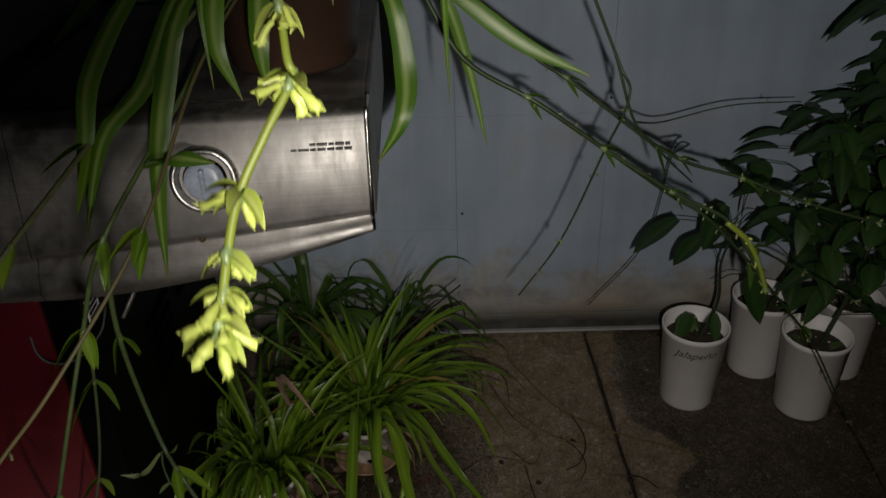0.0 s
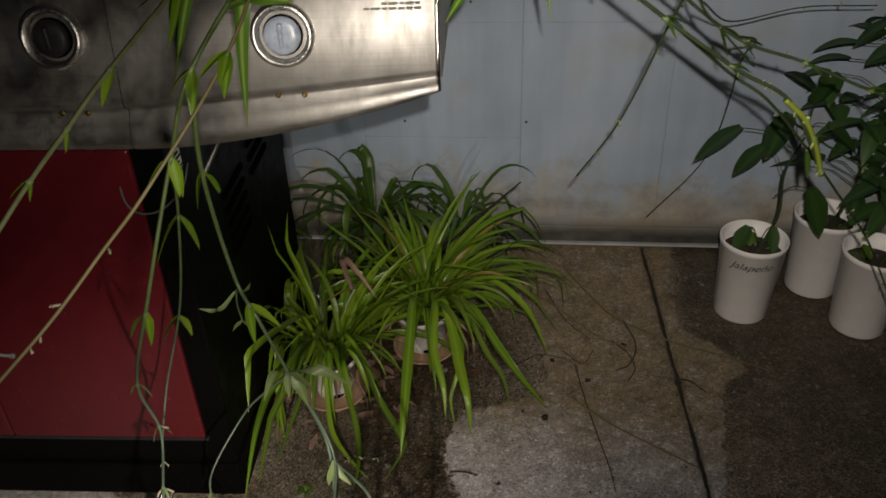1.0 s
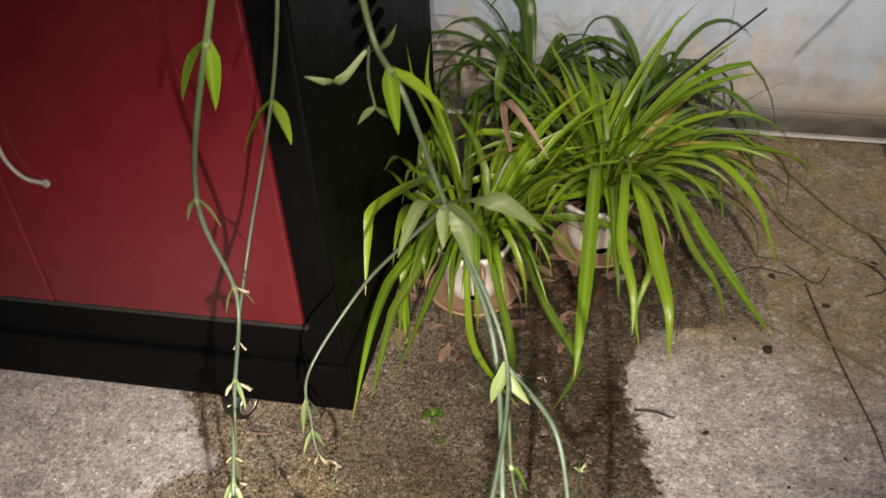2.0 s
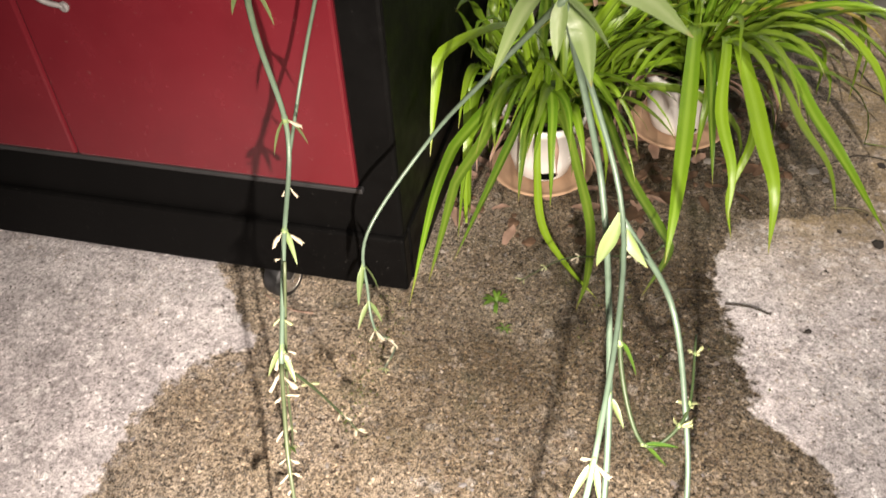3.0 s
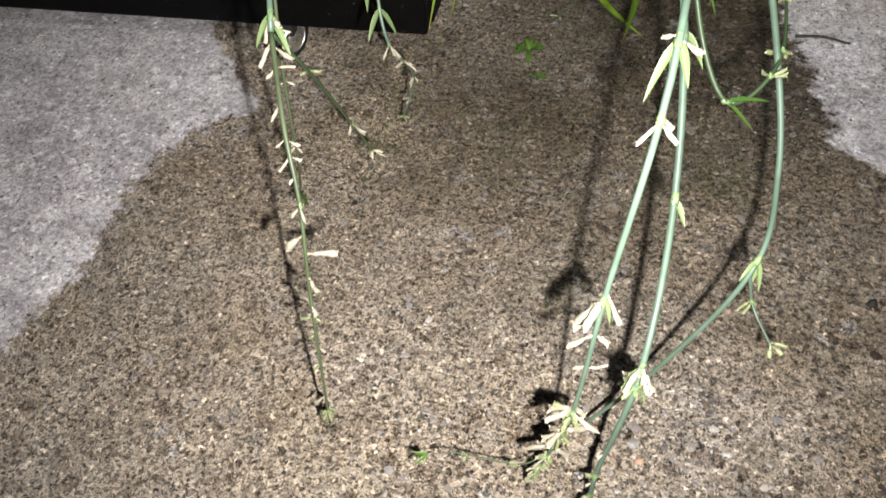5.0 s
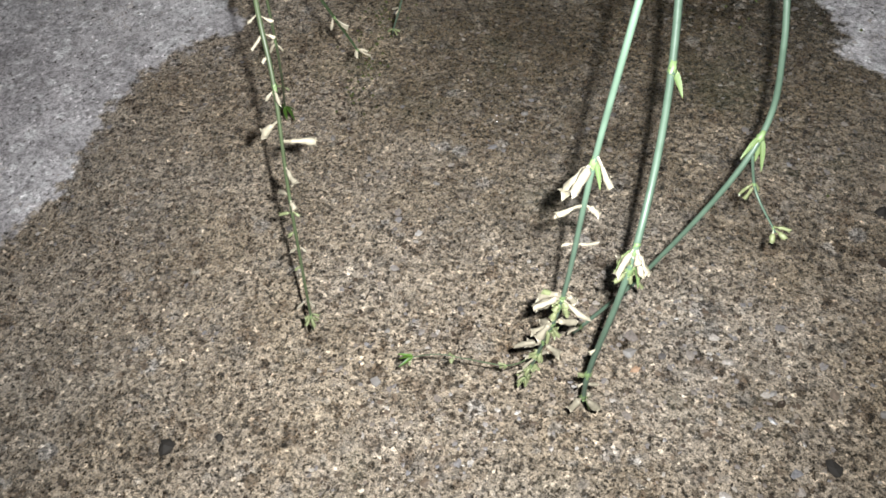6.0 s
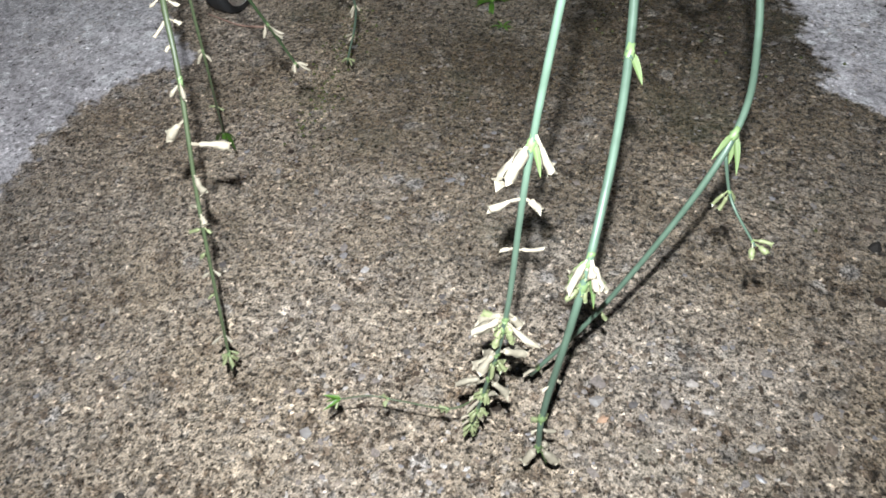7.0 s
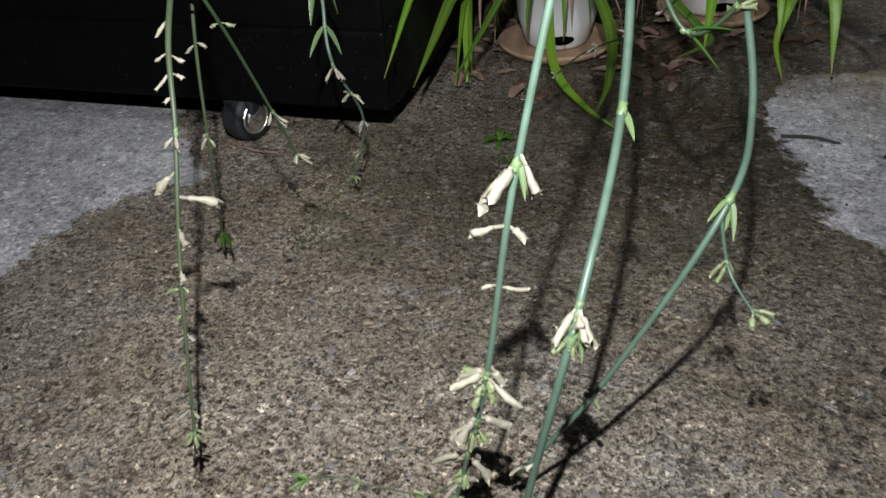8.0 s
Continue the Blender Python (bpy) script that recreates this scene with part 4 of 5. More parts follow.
spider_plant((-0.272, 1.182, 0.0), "lush green spider plant in a white pot on a terracotta saucer", 11, 112, "white glazed pot with a dark hole", 0.82,
             ((((-0.300, 1.135, 0.165), (-0.301, 1.080, 0.155), (-0.313, 1.020, 0.145), (-0.319, 0.930, 0.143), (-0.334, 0.834, 0.100)), 0.013),
              (((-0.292, 1.150, 0.150), (-0.306, 1.060, 0.115), (-0.318, 0.980, 0.091), (-0.308, 0.894, 0.068)), 0.012),
              (((-0.273, 1.140, 0.135), (-0.281, 1.080, 0.105), (-0.289, 1.030, 0.075), (-0.299, 0.956, 0.038)), 0.011),
              (((-0.305, 1.130, 0.130), (-0.330, 1.060, 0.084), (-0.325, 1.011, 0.016)), 0.009),
              (((-0.273, 1.160, 0.110), (-0.254, 1.100, 0.059), (-0.233, 1.055, 0.027), (-0.196, 1.020, 0.012), (-0.152, 0.985, 0.008)), 0.009),
              (((-0.250, 1.150, 0.140), (-0.206, 1.075, 0.104), (-0.172, 1.010, 0.082), (-0.160, 0.960, 0.062), (-0.161, 0.925, 0.049)), 0.010),
              (((-0.215, 1.150, 0.150), (-0.150, 1.065, 0.110), (-0.107, 1.015, 0.093), (-0.092, 0.985, 0.091), (-0.102, 0.905, 0.108)), 0.012),
              (((-0.285, 1.130, 0.205), (-0.283, 1.080, 0.245), (-0.303, 0.985, 0.269), (-0.326, 0.954, 0.240), (-0.320, 0.926, 0.194)), 0.013)))
spider_plant((-0.134, 1.328, 0.0), "lush green spider plant in a white pot beside the wall", 23, 140, "white glazed pot", 0.84,
             ((((-0.127, 1.240, 0.190), (-0.110, 1.120, 0.170), (-0.097, 1.020, 0.135), (-0.092, 0.966, 0.093)), 0.017),
              (((-0.085, 1.285, 0.140), (-0.049, 1.240, 0.108), (-0.042, 1.205, 0.080), (-0.052, 1.165, 0.036), (-0.038, 1.122, 0.008)), 0.010),
              (((-0.090, 1.275, 0.165), (-0.062, 1.230, 0.145), (-0.032, 1.150, 0.122), (-0.011, 1.100, 0.100), (-0.001, 1.075, 0.040)), 0.018),
              (((-0.047, 1.270, 0.140), (0.005, 1.200, 0.112), (0.037, 1.165, 0.093), (0.054, 1.130, 0.065)), 0.012),
              (((-0.043, 1.290, 0.145), (0.017, 1.235, 0.105), (0.060, 1.200, 0.073), (0.117, 1.187, 0.008)), 0.017),
              (((-0.109, 1.255, 0.155), (-0.088, 1.180, 0.119), (-0.070, 1.130, 0.069)), 0.011),
              (((-0.095, 1.265, 0.170), (-0.079, 1.170, 0.134), (-0.055, 1.120, 0.102), (-0.047, 1.090, 0.060)), 0.013),
              (((-0.020, 1.330, 0.170), (0.060, 1.290, 0.150), (0.110, 1.265, 0.060)), 0.013),
              (((-0.030, 1.350, 0.170), (0.065, 1.325, 0.150), (0.125, 1.320, 0.070)), 0.012)))
dead = part("dead_leaf", blade(glide([(0, 0, 0), (-0.004, -0.012, 0.045), (-0.001, -0.022, 0.080), (0.030, -0.040, 0.062), (0.062, -0.058, 0.030)], 5), 0.011, 0.3, 0.45), "litter_pale")
dead.matrix_world = pose(-0.232, 1.225, 0.205)
tagged(dead, "dry pale brown leaf caught among green spider plant leaves", "leaf")
strap_plant((-0.300, 1.595, 0.0), "dark green strap-leaved plant standing against the wall", 31, 34, 0.29, 0.018)
strap_plant((-0.110, 1.600, 0.0), "small dark strap-leaved plant standing against the wall", 37, 26, 0.25, 0.014)


def ovate(bm, base, d, length, width, droop, rnd):
    """A broad pointed leaf, bent along its rib."""
    line = []
    for s in (0, 0.12, 0.26, 0.42, 0.58, 0.74, 0.88, 1.0):
        line.append(base + d * length * s + Vector((0, 0, -droop)) * length * s * s)
    add_blade(bm, line, width, 0.22, 0.38)


def pepper_plant(place, label, seed, height, leaves, radius, leaf_long, lean=(0, 0), writing="", bare=0.25):
    rnd = random.Random(seed)
    height, radius, leaf_long = height * 0.88, radius * 0.9, leaf_long * 0.9
    plant = thing("pepper_plant", place, label, "plant", group="pepper plants in white pots")
    pot = pot_body(plant, [(0.02, 0.0), (0.0490, 0.0), (0.0510, 0.004), (0.0610, 0.164), (0.0628, 0.165), (0.0635, 0.175), (0.0615, 0.1765), (0.0590, 0.173), (0.0570, 0.140), (0.01, 0.138)], "white", 0.143, 0.0565, "white plastic cup pot" + (" with black handwriting" if writing else ""))
    if writing:
        curve = bpy.data.curves.new("writing", "FONT")
        curve.body, curve.size, curve.align_x, curve.shear, curve.offset = writing, 0.025, "CENTER", 0.35, 0.0
        tmp = new("writing", curve)
        dg = bpy.context.evaluated_depsgraph_get()
        mesh = bpy.data.meshes.new_from_object(tmp.evaluated_get(dg))
        bpy.data.objects.remove(tmp)
        front = -math.pi / 2 - 0.10
        for v in mesh.vertices:
            z = 0.135 + v.co.y * 0.85 + 0.02 * v.co.x
            r = 0.0510 + 0.010 * z / 0.164 + 0.0006
            a = front + v.co.x * 0.95 / r
            v.co = (r * math.cos(a), r * math.sin(a), z)
        mesh.materials.clear()
        mesh.materials.append(M["ink"])
        text = new("writing", mesh)
        text.parent = pot
        tagged(text, "black handwritten plant name")
    top = Vector((lean[0], lean[1], height))
    foot = Vector((0.006, 0.0, 0.125))
    trunk = glide([foot, foot.lerp(top, 0.35) + Vector((0.012, 0.006, 0)), foot.lerp(top, 0.7) + Vector((-0.010, 0.0, 0)), top], 8)
    part("stem", add_tube(bmesh.new(), trunk, 0.0042, 0.0016), "stem_dark", plant, smooth=True)
    for i in range(leaves):
        s = bare + (1 - bare) * (i + rnd.random()) / leaves
        at = trunk[int(s * (len(trunk) - 1))]
        az = i * 2.4 + rnd.uniform(-0.5, 0.5)
        out = radius * rnd.uniform(0.25, 1.0) * (1.15 - 0.5 * s)
        end = at + Vector((out * math.cos(az), out * math.sin(az), out * rnd.uniform(0.05, 0.7)))
        end.y = min(end.y, wall_y(place[0]) - place[1] - 0.06)
        bm = bmesh.new()
        mid = at.lerp(end, 0.5) + Vector((0, 0, 0.012))
        add_tube(bm, [at, mid, end], 0.0012, 0.0008, 4)
        part("twig", bm, "stem_dark", plant)
        for q in range(1 if rnd.random() < 0.45 else 2):
            d = Vector((math.cos(az + q * 1.6), math.sin(az + q * 1.6) * 0.8, rnd.uniform(-0.35, 0.35))).normalized()
            tip_y = (end + d * leaf_long).y + place[1]
            if tip_y > wall_y(place[0]) - 0.01:
                d.y = -abs(d.y) * 0.5
                d.normalize()
            leaf = bmesh.new()
            ovate(leaf, end.copy(), d, leaf_long * rnd.uniform(0.65, 1.15), leaf_long * rnd.uniform(0.42, 0.58), rnd.uniform(0.15, 0.7), rnd)
            part("leaf", leaf, "leaf_pepper", plant)
    # a few young shoots low in the cup
    for k in range(3):
        az = rnd.uniform(0, 6.28)
        leaf = bmesh.new()
        ovate(leaf, Vector((0.02 * math.cos(az), 0.02 * math.sin(az), 0.136)), Vector((math.cos(az) * 0.6, math.sin(az) * 0.6, 0.8)), 0.045, 0.024, 0.3, rnd)
        part("leaf", leaf, "weed", plant)
    return plant


young = pepper_plant((0.472, 1.541, 0.0), "young pepper plant in a white cup pot with handwriting", 3, 0.44, 0, 0.10, 0.085, (0.055, 0.02), "Jalape\u00f1o")
for base, tip, wide, foot in (
    ((-0.062, -0.010, 0.405), (-0.136, -0.030, 0.355), 0.052, (0.034, 0.008, 0.360)),
    ((0.012, -0.020, 0.440), (-0.020, -0.045, 0.372), 0.052, (0.040, 0.010, 0.370)),
    ((-0.016, -0.015, 0.375), (-0.066, -0.040, 0.335), 0.044, (0.026, 0.006, 0.310)),
    ((0.070, -0.020, 0.298), (0.098, -0.055, 0.228), 0.058, (0.020, 0.004, 0.265)),
    ((0.074, -0.010, 0.420), (0.128, -0.030, 0.385), 0.050, (0.046, 0.014, 0.385)),
    ((0.050, -0.006, 0.455), (0.060, -0.040, 0.515), 0.040, (0.052, 0.016, 0.400)),
    ((-0.016, -0.012, 0.205), (-0.040, -0.036, 0.168), 0.034, (0.008, 0.000, 0.160)),
    ((0.024, -0.022, 0.215), (0.028, -0.045, 0.170), 0.024, (0.010, 0.000, 0.165)),
    ((0.050, 0.020, 0.470), (0.000, 0.035, 0.500), 0.046, (0.052, 0.018, 0.405)),
):
    base, tip, foot = Vector(base), Vector(tip), Vector(foot)
    part("twig", tube([foot, foot.lerp(base, 0.5) + Vector((0, 0, 0.012)), base], 0.0012, 0.0008, 5, 4), "stem_dark", young)
    leaf = bmesh.new()
    ovate(leaf, base, (tip - base).normalized(), (tip - base).length, wide, 0.12, None)
    part("leaf", leaf, "leaf_pepper", young)
pepper_plant((0.624, 1.648, 0.0), "bushy pepper plant in a white cup pot against the wall", 5, 0.66, 38, 0.16, 0.078, (0.06, -0.05))
pepper_plant((0.691, 1.528, 0.0), "bushy pepper plant in a white cup pot on wet concrete", 7, 0.72, 60, 0.18, 0.082, (0.09, 0.0), bare=0.2)
pepper_plant((0.789, 1.656, 0.0), "tall pepper plant in a white cup pot against the wall", 9, 0.86, 84, 0.23, 0.086, (0.06, -0.06))

# ---- the spider plant on the grill's side shelf, with its hanging runners ----
SHELF = Vector((-0.112, 1.090, 0.8295))
shelf_plant = thing("spider_plant", SHELF, "spider plant in dark brown pot on side shelf, trailing long runners", "plant")
pot_body(shelf_plant, [(0.02, 0.0), (0.062, 0.0), (0.068, 0.006), (0.084, 0.115), (0.090, 0.118), (0.090, 0.135), (0.085, 0.136), (0.080, 0.112), (0.01, 0.110)], "brown", 0.120, 0.081, "dark brown plastic pot")


def here(*points):
    return [Vector(p) - SHELF for p in points]


rs = random.Random(77)
for i in range(34):
    az = i * 2.399
    front = math.sin(az) < -0.2
    line = arch((0.03 * math.cos(az), 0.03 * math.sin(az), 0.125), az, rs.uniform(0.26, 0.42), rs.uniform(0.7, 1.35), rs.uniform(1.8, 2.8), 12, 0.002 if not front else None, rs)
    part("leaf", blade(line, rs.uniform(0.011, 0.017), 0.35, 0.4), "leaf_shelf", shelf_plant)
# leaves that fall over the edge of the shelf, in front of the steel
for pts, w in (
    (((-0.109, 1.029, 0.979), (-0.147, 0.884, 0.981), (-0.194, 0.821, 0.909), (-0.202, 0.795, 0.853), (-0.220, 0.801, 0.815)), 0.019),
    (((-0.100, 1.030, 0.978), (-0.124, 0.876, 0.969), (-0.159, 0.828, 0.892), (-0.189, 0.800, 0.855), (-0.241, 0.821, 0.747)), 0.018),
    (((-0.103, 1.004, 0.956), (-0.119, 0.858, 0.958), (-0.139, 0.818, 0.890), (-0.150, 0.796, 0.814), (-0.173, 0.821, 0.707)), 0.019),
    (((-0.085, 1.013, 0.955), (-0.100, 0.885, 0.967), (-0.102, 0.846, 0.920), (-0.086, 0.845, 0.872)), 0.018),
    (((-0.075, 1.004, 0.954), (-0.066, 0.884, 0.974), (-0.064, 0.841, 0.926), (-0.061, 0.840, 0.877)), 0.019),
    (((-0.039, 1.041, 0.953), (0.015, 0.970, 0.934), (0.032, 0.948, 0.866), (0.030, 0.922, 0.825), (0.005, 0.927, 0.781)), 0.022),
    (((-0.017, 1.075, 0.976), (0.050, 1.054, 0.917), (0.079, 1.053, 0.844), (0.102, 1.043, 0.748)), 0.014),
    (((-0.119, 1.029, 0.980), (-0.140, 0.882, 1.027), (-0.181, 0.821, 0.965), (-0.205, 0.794, 0.933)), 0.018),
    (((-0.026, 1.084, 0.978), (0.067, 1.065, 0.907), (0.138, 1.054, 0.857), (0.208, 1.050, 0.825)), 0.020),
    (((-0.161, 0.798, 0.834), (-0.132, 0.792, 0.845), (-0.095, 0.790, 0.842)), 0.016),
):
    part("leaf", blade(glide(here(*pts), 5), w * 0.95, 0.35, 0.5, Vector((0.989, 0.082, 0.130))), "leaf_shelf", shelf_plant)

# shoots that run to the lower left
runner(shelf_plant, here((-0.122, 0.995, 0.957), (-0.176, 0.857, 0.885), (-0.231, 0.718, 0.807), (-0.251, 0.668, 0.774), (-0.260, 0.610, 0.749), (-0.290, 0.505, 0.682), (-0.332, 0.412, 0.623)), 0.0030, 0.0024,
       "stem_olive", ((0.24, 0, 0, 2, 0.05), (0.34, 0, 0, 1, 0.04), (0.50, 0, 0, 1, 0.02), (0.66, 0, 0, 2, 0.018)), 101)
runner(shelf_plant, here((-0.103, 0.995, 0.956), (-0.115, 0.837, 0.902), (-0.125, 0.714, 0.825), (-0.173, 0.640, 0.744), (-0.209, 0.610, 0.699), (-0.243, 0.570, 0.656), (-0.293, 0.509, 0.602), (-0.342, 0.463, 0.540)), 0.0019, 0.0020,
       "stem_brown", ((0.30, 0, 0, 3, 0.035), (0.57, 1, 0.007, 0, 0), (0.69, 1, 0.010, 0, 0), (0.735, 2, 0.009, 0, 0), (0.765, 1, 0.010, 0, 0), (0.86, 2, 0.009, 0, 0)), 103)
# the long shoot that hangs before the red door almost to the ground
runner(shelf_plant, here((-0.113, 1.004, 0.957), (-0.139, 0.858, 0.877), (-0.177, 0.746, 0.796), (-0.210, 0.737, 0.715), (-0.242, 0.693, 0.586), (-0.299, 0.714, 0.450), (-0.332, 0.768, 0.316), (-0.311, 0.712, 0.271), (-0.285, 0.651, 0.231)), 0.0029, 0.0020, "stem",
       ((0.25, 0, 0, 3, 0.032), (0.38, 0, 0, 3, 0.034), (0.53, 0, 0, 2, 0.035), (0.63, 0, 0, 2, 0.028), (0.74, 1, 0.010, 2, 0.03), (0.815, 2, 0.009, 0, 0), (0.86, 2, 0.015, 1, 0.02), (0.90, 1, 0.009, 0, 0), (0.96, 2, 0.007, 0, 0), (0.985, 4, 0.014, 2, 0.02)), 105,
       "pale green runner with cream flowers, hanging almost to the ground")
runner(shelf_plant, here((-0.285, 0.651, 0.231), (-0.262, 0.611, 0.208), (-0.250, 0.590, 0.178), (-0.245, 0.568, 0.126), (-0.240, 0.542, 0.041)), 0.0019, 0.0009, "stem_tip",
       ((0.04, 2, 0.013, 0, 0), (0.12, 2, 0.009, 0, 0), (0.20, 1, 0.009, 0, 0), (0.285, 2, 0.008, 0, 0), (0.345, 2, 0.009, 0, 0), (0.41, 1, 0.008, 0, 0), (0.505, 3, 0.008, 0, 0), (0.59, 1, 0.017, 0, 0), (0.63, 1, 0.016, 0, 0), (0.70, 1, 0.013, 0, 0), (0.755, 2, 0.012, 0, 0),
        (0.785, 2, 0.007, 0, 0), (0.82, 1, 0.007, 0, 0), (0.855, 2, 0.008, 0, 0), (0.90, 1, 0.006, 0, 0), (0.94, 2, 0.008, 0, 0), (0.97, 2, 0.006, 0, 0), (0.995, 4, 0.006, 0, 0)), 106)
runner(shelf_plant, here((-0.210, 0.737, 0.715), (-0.243, 0.778, 0.627), (-0.277, 0.792, 0.499), (-0.343, 0.818, 0.342), (-0.338, 0.767, 0.284)), 0.0020, 0.0016, "stem", ((0.25, 0, 0, 2, 0.05), (0.55, 0, 0, 2, 0.04)), 107)
runner(shelf_plant, here((-0.285, 0.651, 0.231), (-0.279, 0.668, 0.190), (-0.272, 0.689, 0.130), (-0.268, 0.694, 0.110)), 0.0014, 0.0008, "stem_dark", ((0.3, 2, 0.007, 0, 0), (0.6, 3, 0.008, 0, 0), (0.95, 4, 0.008, 0, 0)), 109)
runner(shelf_plant, here((-0.295, 0.689, 0.281), (-0.298, 0.668, 0.195), (-0.311, 0.671, 0.112), (-0.348, 0.704, 0.033)), 0.0014, 0.0008, "stem_tip", ((0.25, 2, 0.008, 0, 0), (0.4, 2, 0.008, 0, 0), (0.6, 3, 0.008, 0, 0), (0.8, 2, 0.006, 0, 0), (0.97, 0, 0, 8, 0.017)), 111)
# the main bunch that hangs over the pots
runner(shelf_plant, here((-0.177, 0.746, 0.796), (-0.205, 0.775, 0.681), (-0.204, 0.792, 0.546), (-0.173, 0.767, 0.511), (-0.153, 0.773, 0.434), (-0.106, 0.756, 0.315), (-0.083, 0.608, 0.296), (-0.091, 0.562, 0.205), (-0.098, 0.550, 0.130), (-0.110, 0.551, 0.073), (-0.120, 0.552, 0.033)), 0.0031, 0.0009, "stem",
       ((0.108, 0, 0, 3, 0.034), (0.27, 0, 0, 2, 0.040), (0.40, 0, 0, 2, 0.036), (0.60, 2, 0.009, 2, 0.018), (0.63, 4, 0.009, 0, 0), (0.705, 4, 0.016, 1, 0.012), (0.735, 2, 0.014, 0, 0), (0.757, 2, 0.009, 0, 0), (0.805, 6, 0.015, 0, 0), (0.82, 4, 0.007, 0, 0),
        (0.845, 5, 0.015, 0, 0), (0.86, 5, 0.007, 0, 0), (0.88, 5, 0.015, 0, 0), (0.90, 6, 0.006, 0, 0), (0.92, 4, 0.009, 0, 0), (0.94, 7, 0.006, 0, 0), (0.96, 5, 0.008, 0, 0), (0.98, 8, 0.005, 0, 0), (0.995, 8, 0.005, 0, 0)), 113,
       "thick pale green runner with clusters of cream flowers")
runner(shelf_plant, here((-0.153, 0.773, 0.434), (-0.125, 0.785, 0.311), (-0.093, 0.698, 0.248), (-0.077, 0.634, 0.192), (-0.073, 0.570, 0.148), (-0.084, 0.552, 0.072), (-0.086, 0.549, 0.041)), 0.0028, 0.0016, "stem",
       ((0.355, 0, 0, 2, 0.020), (0.505, 0, 0, 1, 0.016), (0.672, 7, 0.014, 2, 0.014), (0.69, 6, 0.007, 0, 0), (0.80, 2, 0.008, 0, 0), (0.86, 3, 0.007, 0, 0), (0.91, 2, 0.008, 0, 0), (0.985, 3, 0.018, 1, 0.012)), 115)
runner(shelf_plant, here((-0.106, 0.756, 0.315), (-0.071, 0.763, 0.252), (-0.048, 0.718, 0.211), (-0.035, 0.677, 0.176), (-0.037, 0.630, 0.157), (-0.071, 0.607, 0.083), (-0.103, 0.592, 0.030)), 0.0026, 0.0013, "stem",
       ((0.66, 0, 0, 3, 0.013), (0.86, 2, 0.007, 0, 0), (0.98, 4, 0.008, 0, 0)), 117)
runner(shelf_plant, here((-0.109, 0.554, 0.073), (-0.123, 0.547, 0.059), (-0.147, 0.544, 0.057), (-0.161, 0.541, 0.059), (-0.175, 0.535, 0.058)), 0.0006, 0.0004, "stem_tip",
       ((0.3, 3, 0.004, 0, 0), (0.6, 3, 0.004, 0, 0), (0.98, 2, 0.004, 4, 0.010)), 118, bloom="bud")
runner(shelf_plant, here((-0.037, 0.630, 0.155), (-0.031, 0.627, 0.135), (-0.019, 0.611, 0.129)), 0.0010, 0.0006, "stem", ((0.4, 3, 0.007, 0, 0), (0.97, 3, 0.007, 0, 0)), 119, bloom="bud")
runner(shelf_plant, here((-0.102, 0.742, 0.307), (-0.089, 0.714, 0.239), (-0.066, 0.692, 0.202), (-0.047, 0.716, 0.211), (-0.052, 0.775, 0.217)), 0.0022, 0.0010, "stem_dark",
       ((0.2, 0, 0, 1, 0.022), (0.52, 0, 0, 2, 0.018), (0.7, 3, 0.007, 0, 0), (0.8, 3, 0.007, 0, 0), (0.95, 4, 0.007, 0, 0)), 121)
for pts, w in (
    (((-0.152, 0.774, 0.436), (-0.120, 0.775, 0.442), (-0.088, 0.782, 0.418)), 0.0135),
    (((-0.153, 0.773, 0.434), (-0.172, 0.778, 0.425), (-0.196, 0.784, 0.372)), 0.0120),
    (((-0.151, 0.773, 0.430), (-0.140, 0.768, 0.418), (-0.134, 0.770, 0.388)), 0.0130),
    (((-0.206, 0.790, 0.527), (-0.221, 0.776, 0.511), (-0.241, 0.770, 0.515)), 0.0060),
    (((-0.205, 0.789, 0.527), (-0.191, 0.785, 0.535), (-0.180, 0.780, 0.550)), 0.0055),
    (((-0.202, 0.786, 0.491), (-0.207, 0.783, 0.487), (-0.213, 0.780, 0.480)), 0.0050),
    (((-0.202, 0.786, 0.491), (-0.194, 0.783, 0.490), (-0.186, 0.780, 0.486)), 0.0050),
    (((-0.107, 0.757, 0.318), (-0.111, 0.751, 0.298), (-0.117, 0.752, 0.278)), 0.0105),
    (((-0.106, 0.756, 0.313), (-0.098, 0.750, 0.302), (-0.087, 0.748, 0.290)), 0.0070),
):
    part("leaf", blade(glide(here(*pts), 5), w, 0.4, 0.45, Vector((0.876, 0.482, 0.0))), "leaf_bract", shelf_plant)
part("stalk", tube(here((-0.204, 0.790, 0.530), (-0.206, 0.789, 0.510), (-0.202, 0.786, 0.491)), 0.0010, 0.0008, 6, 5), "stem", shelf_plant)
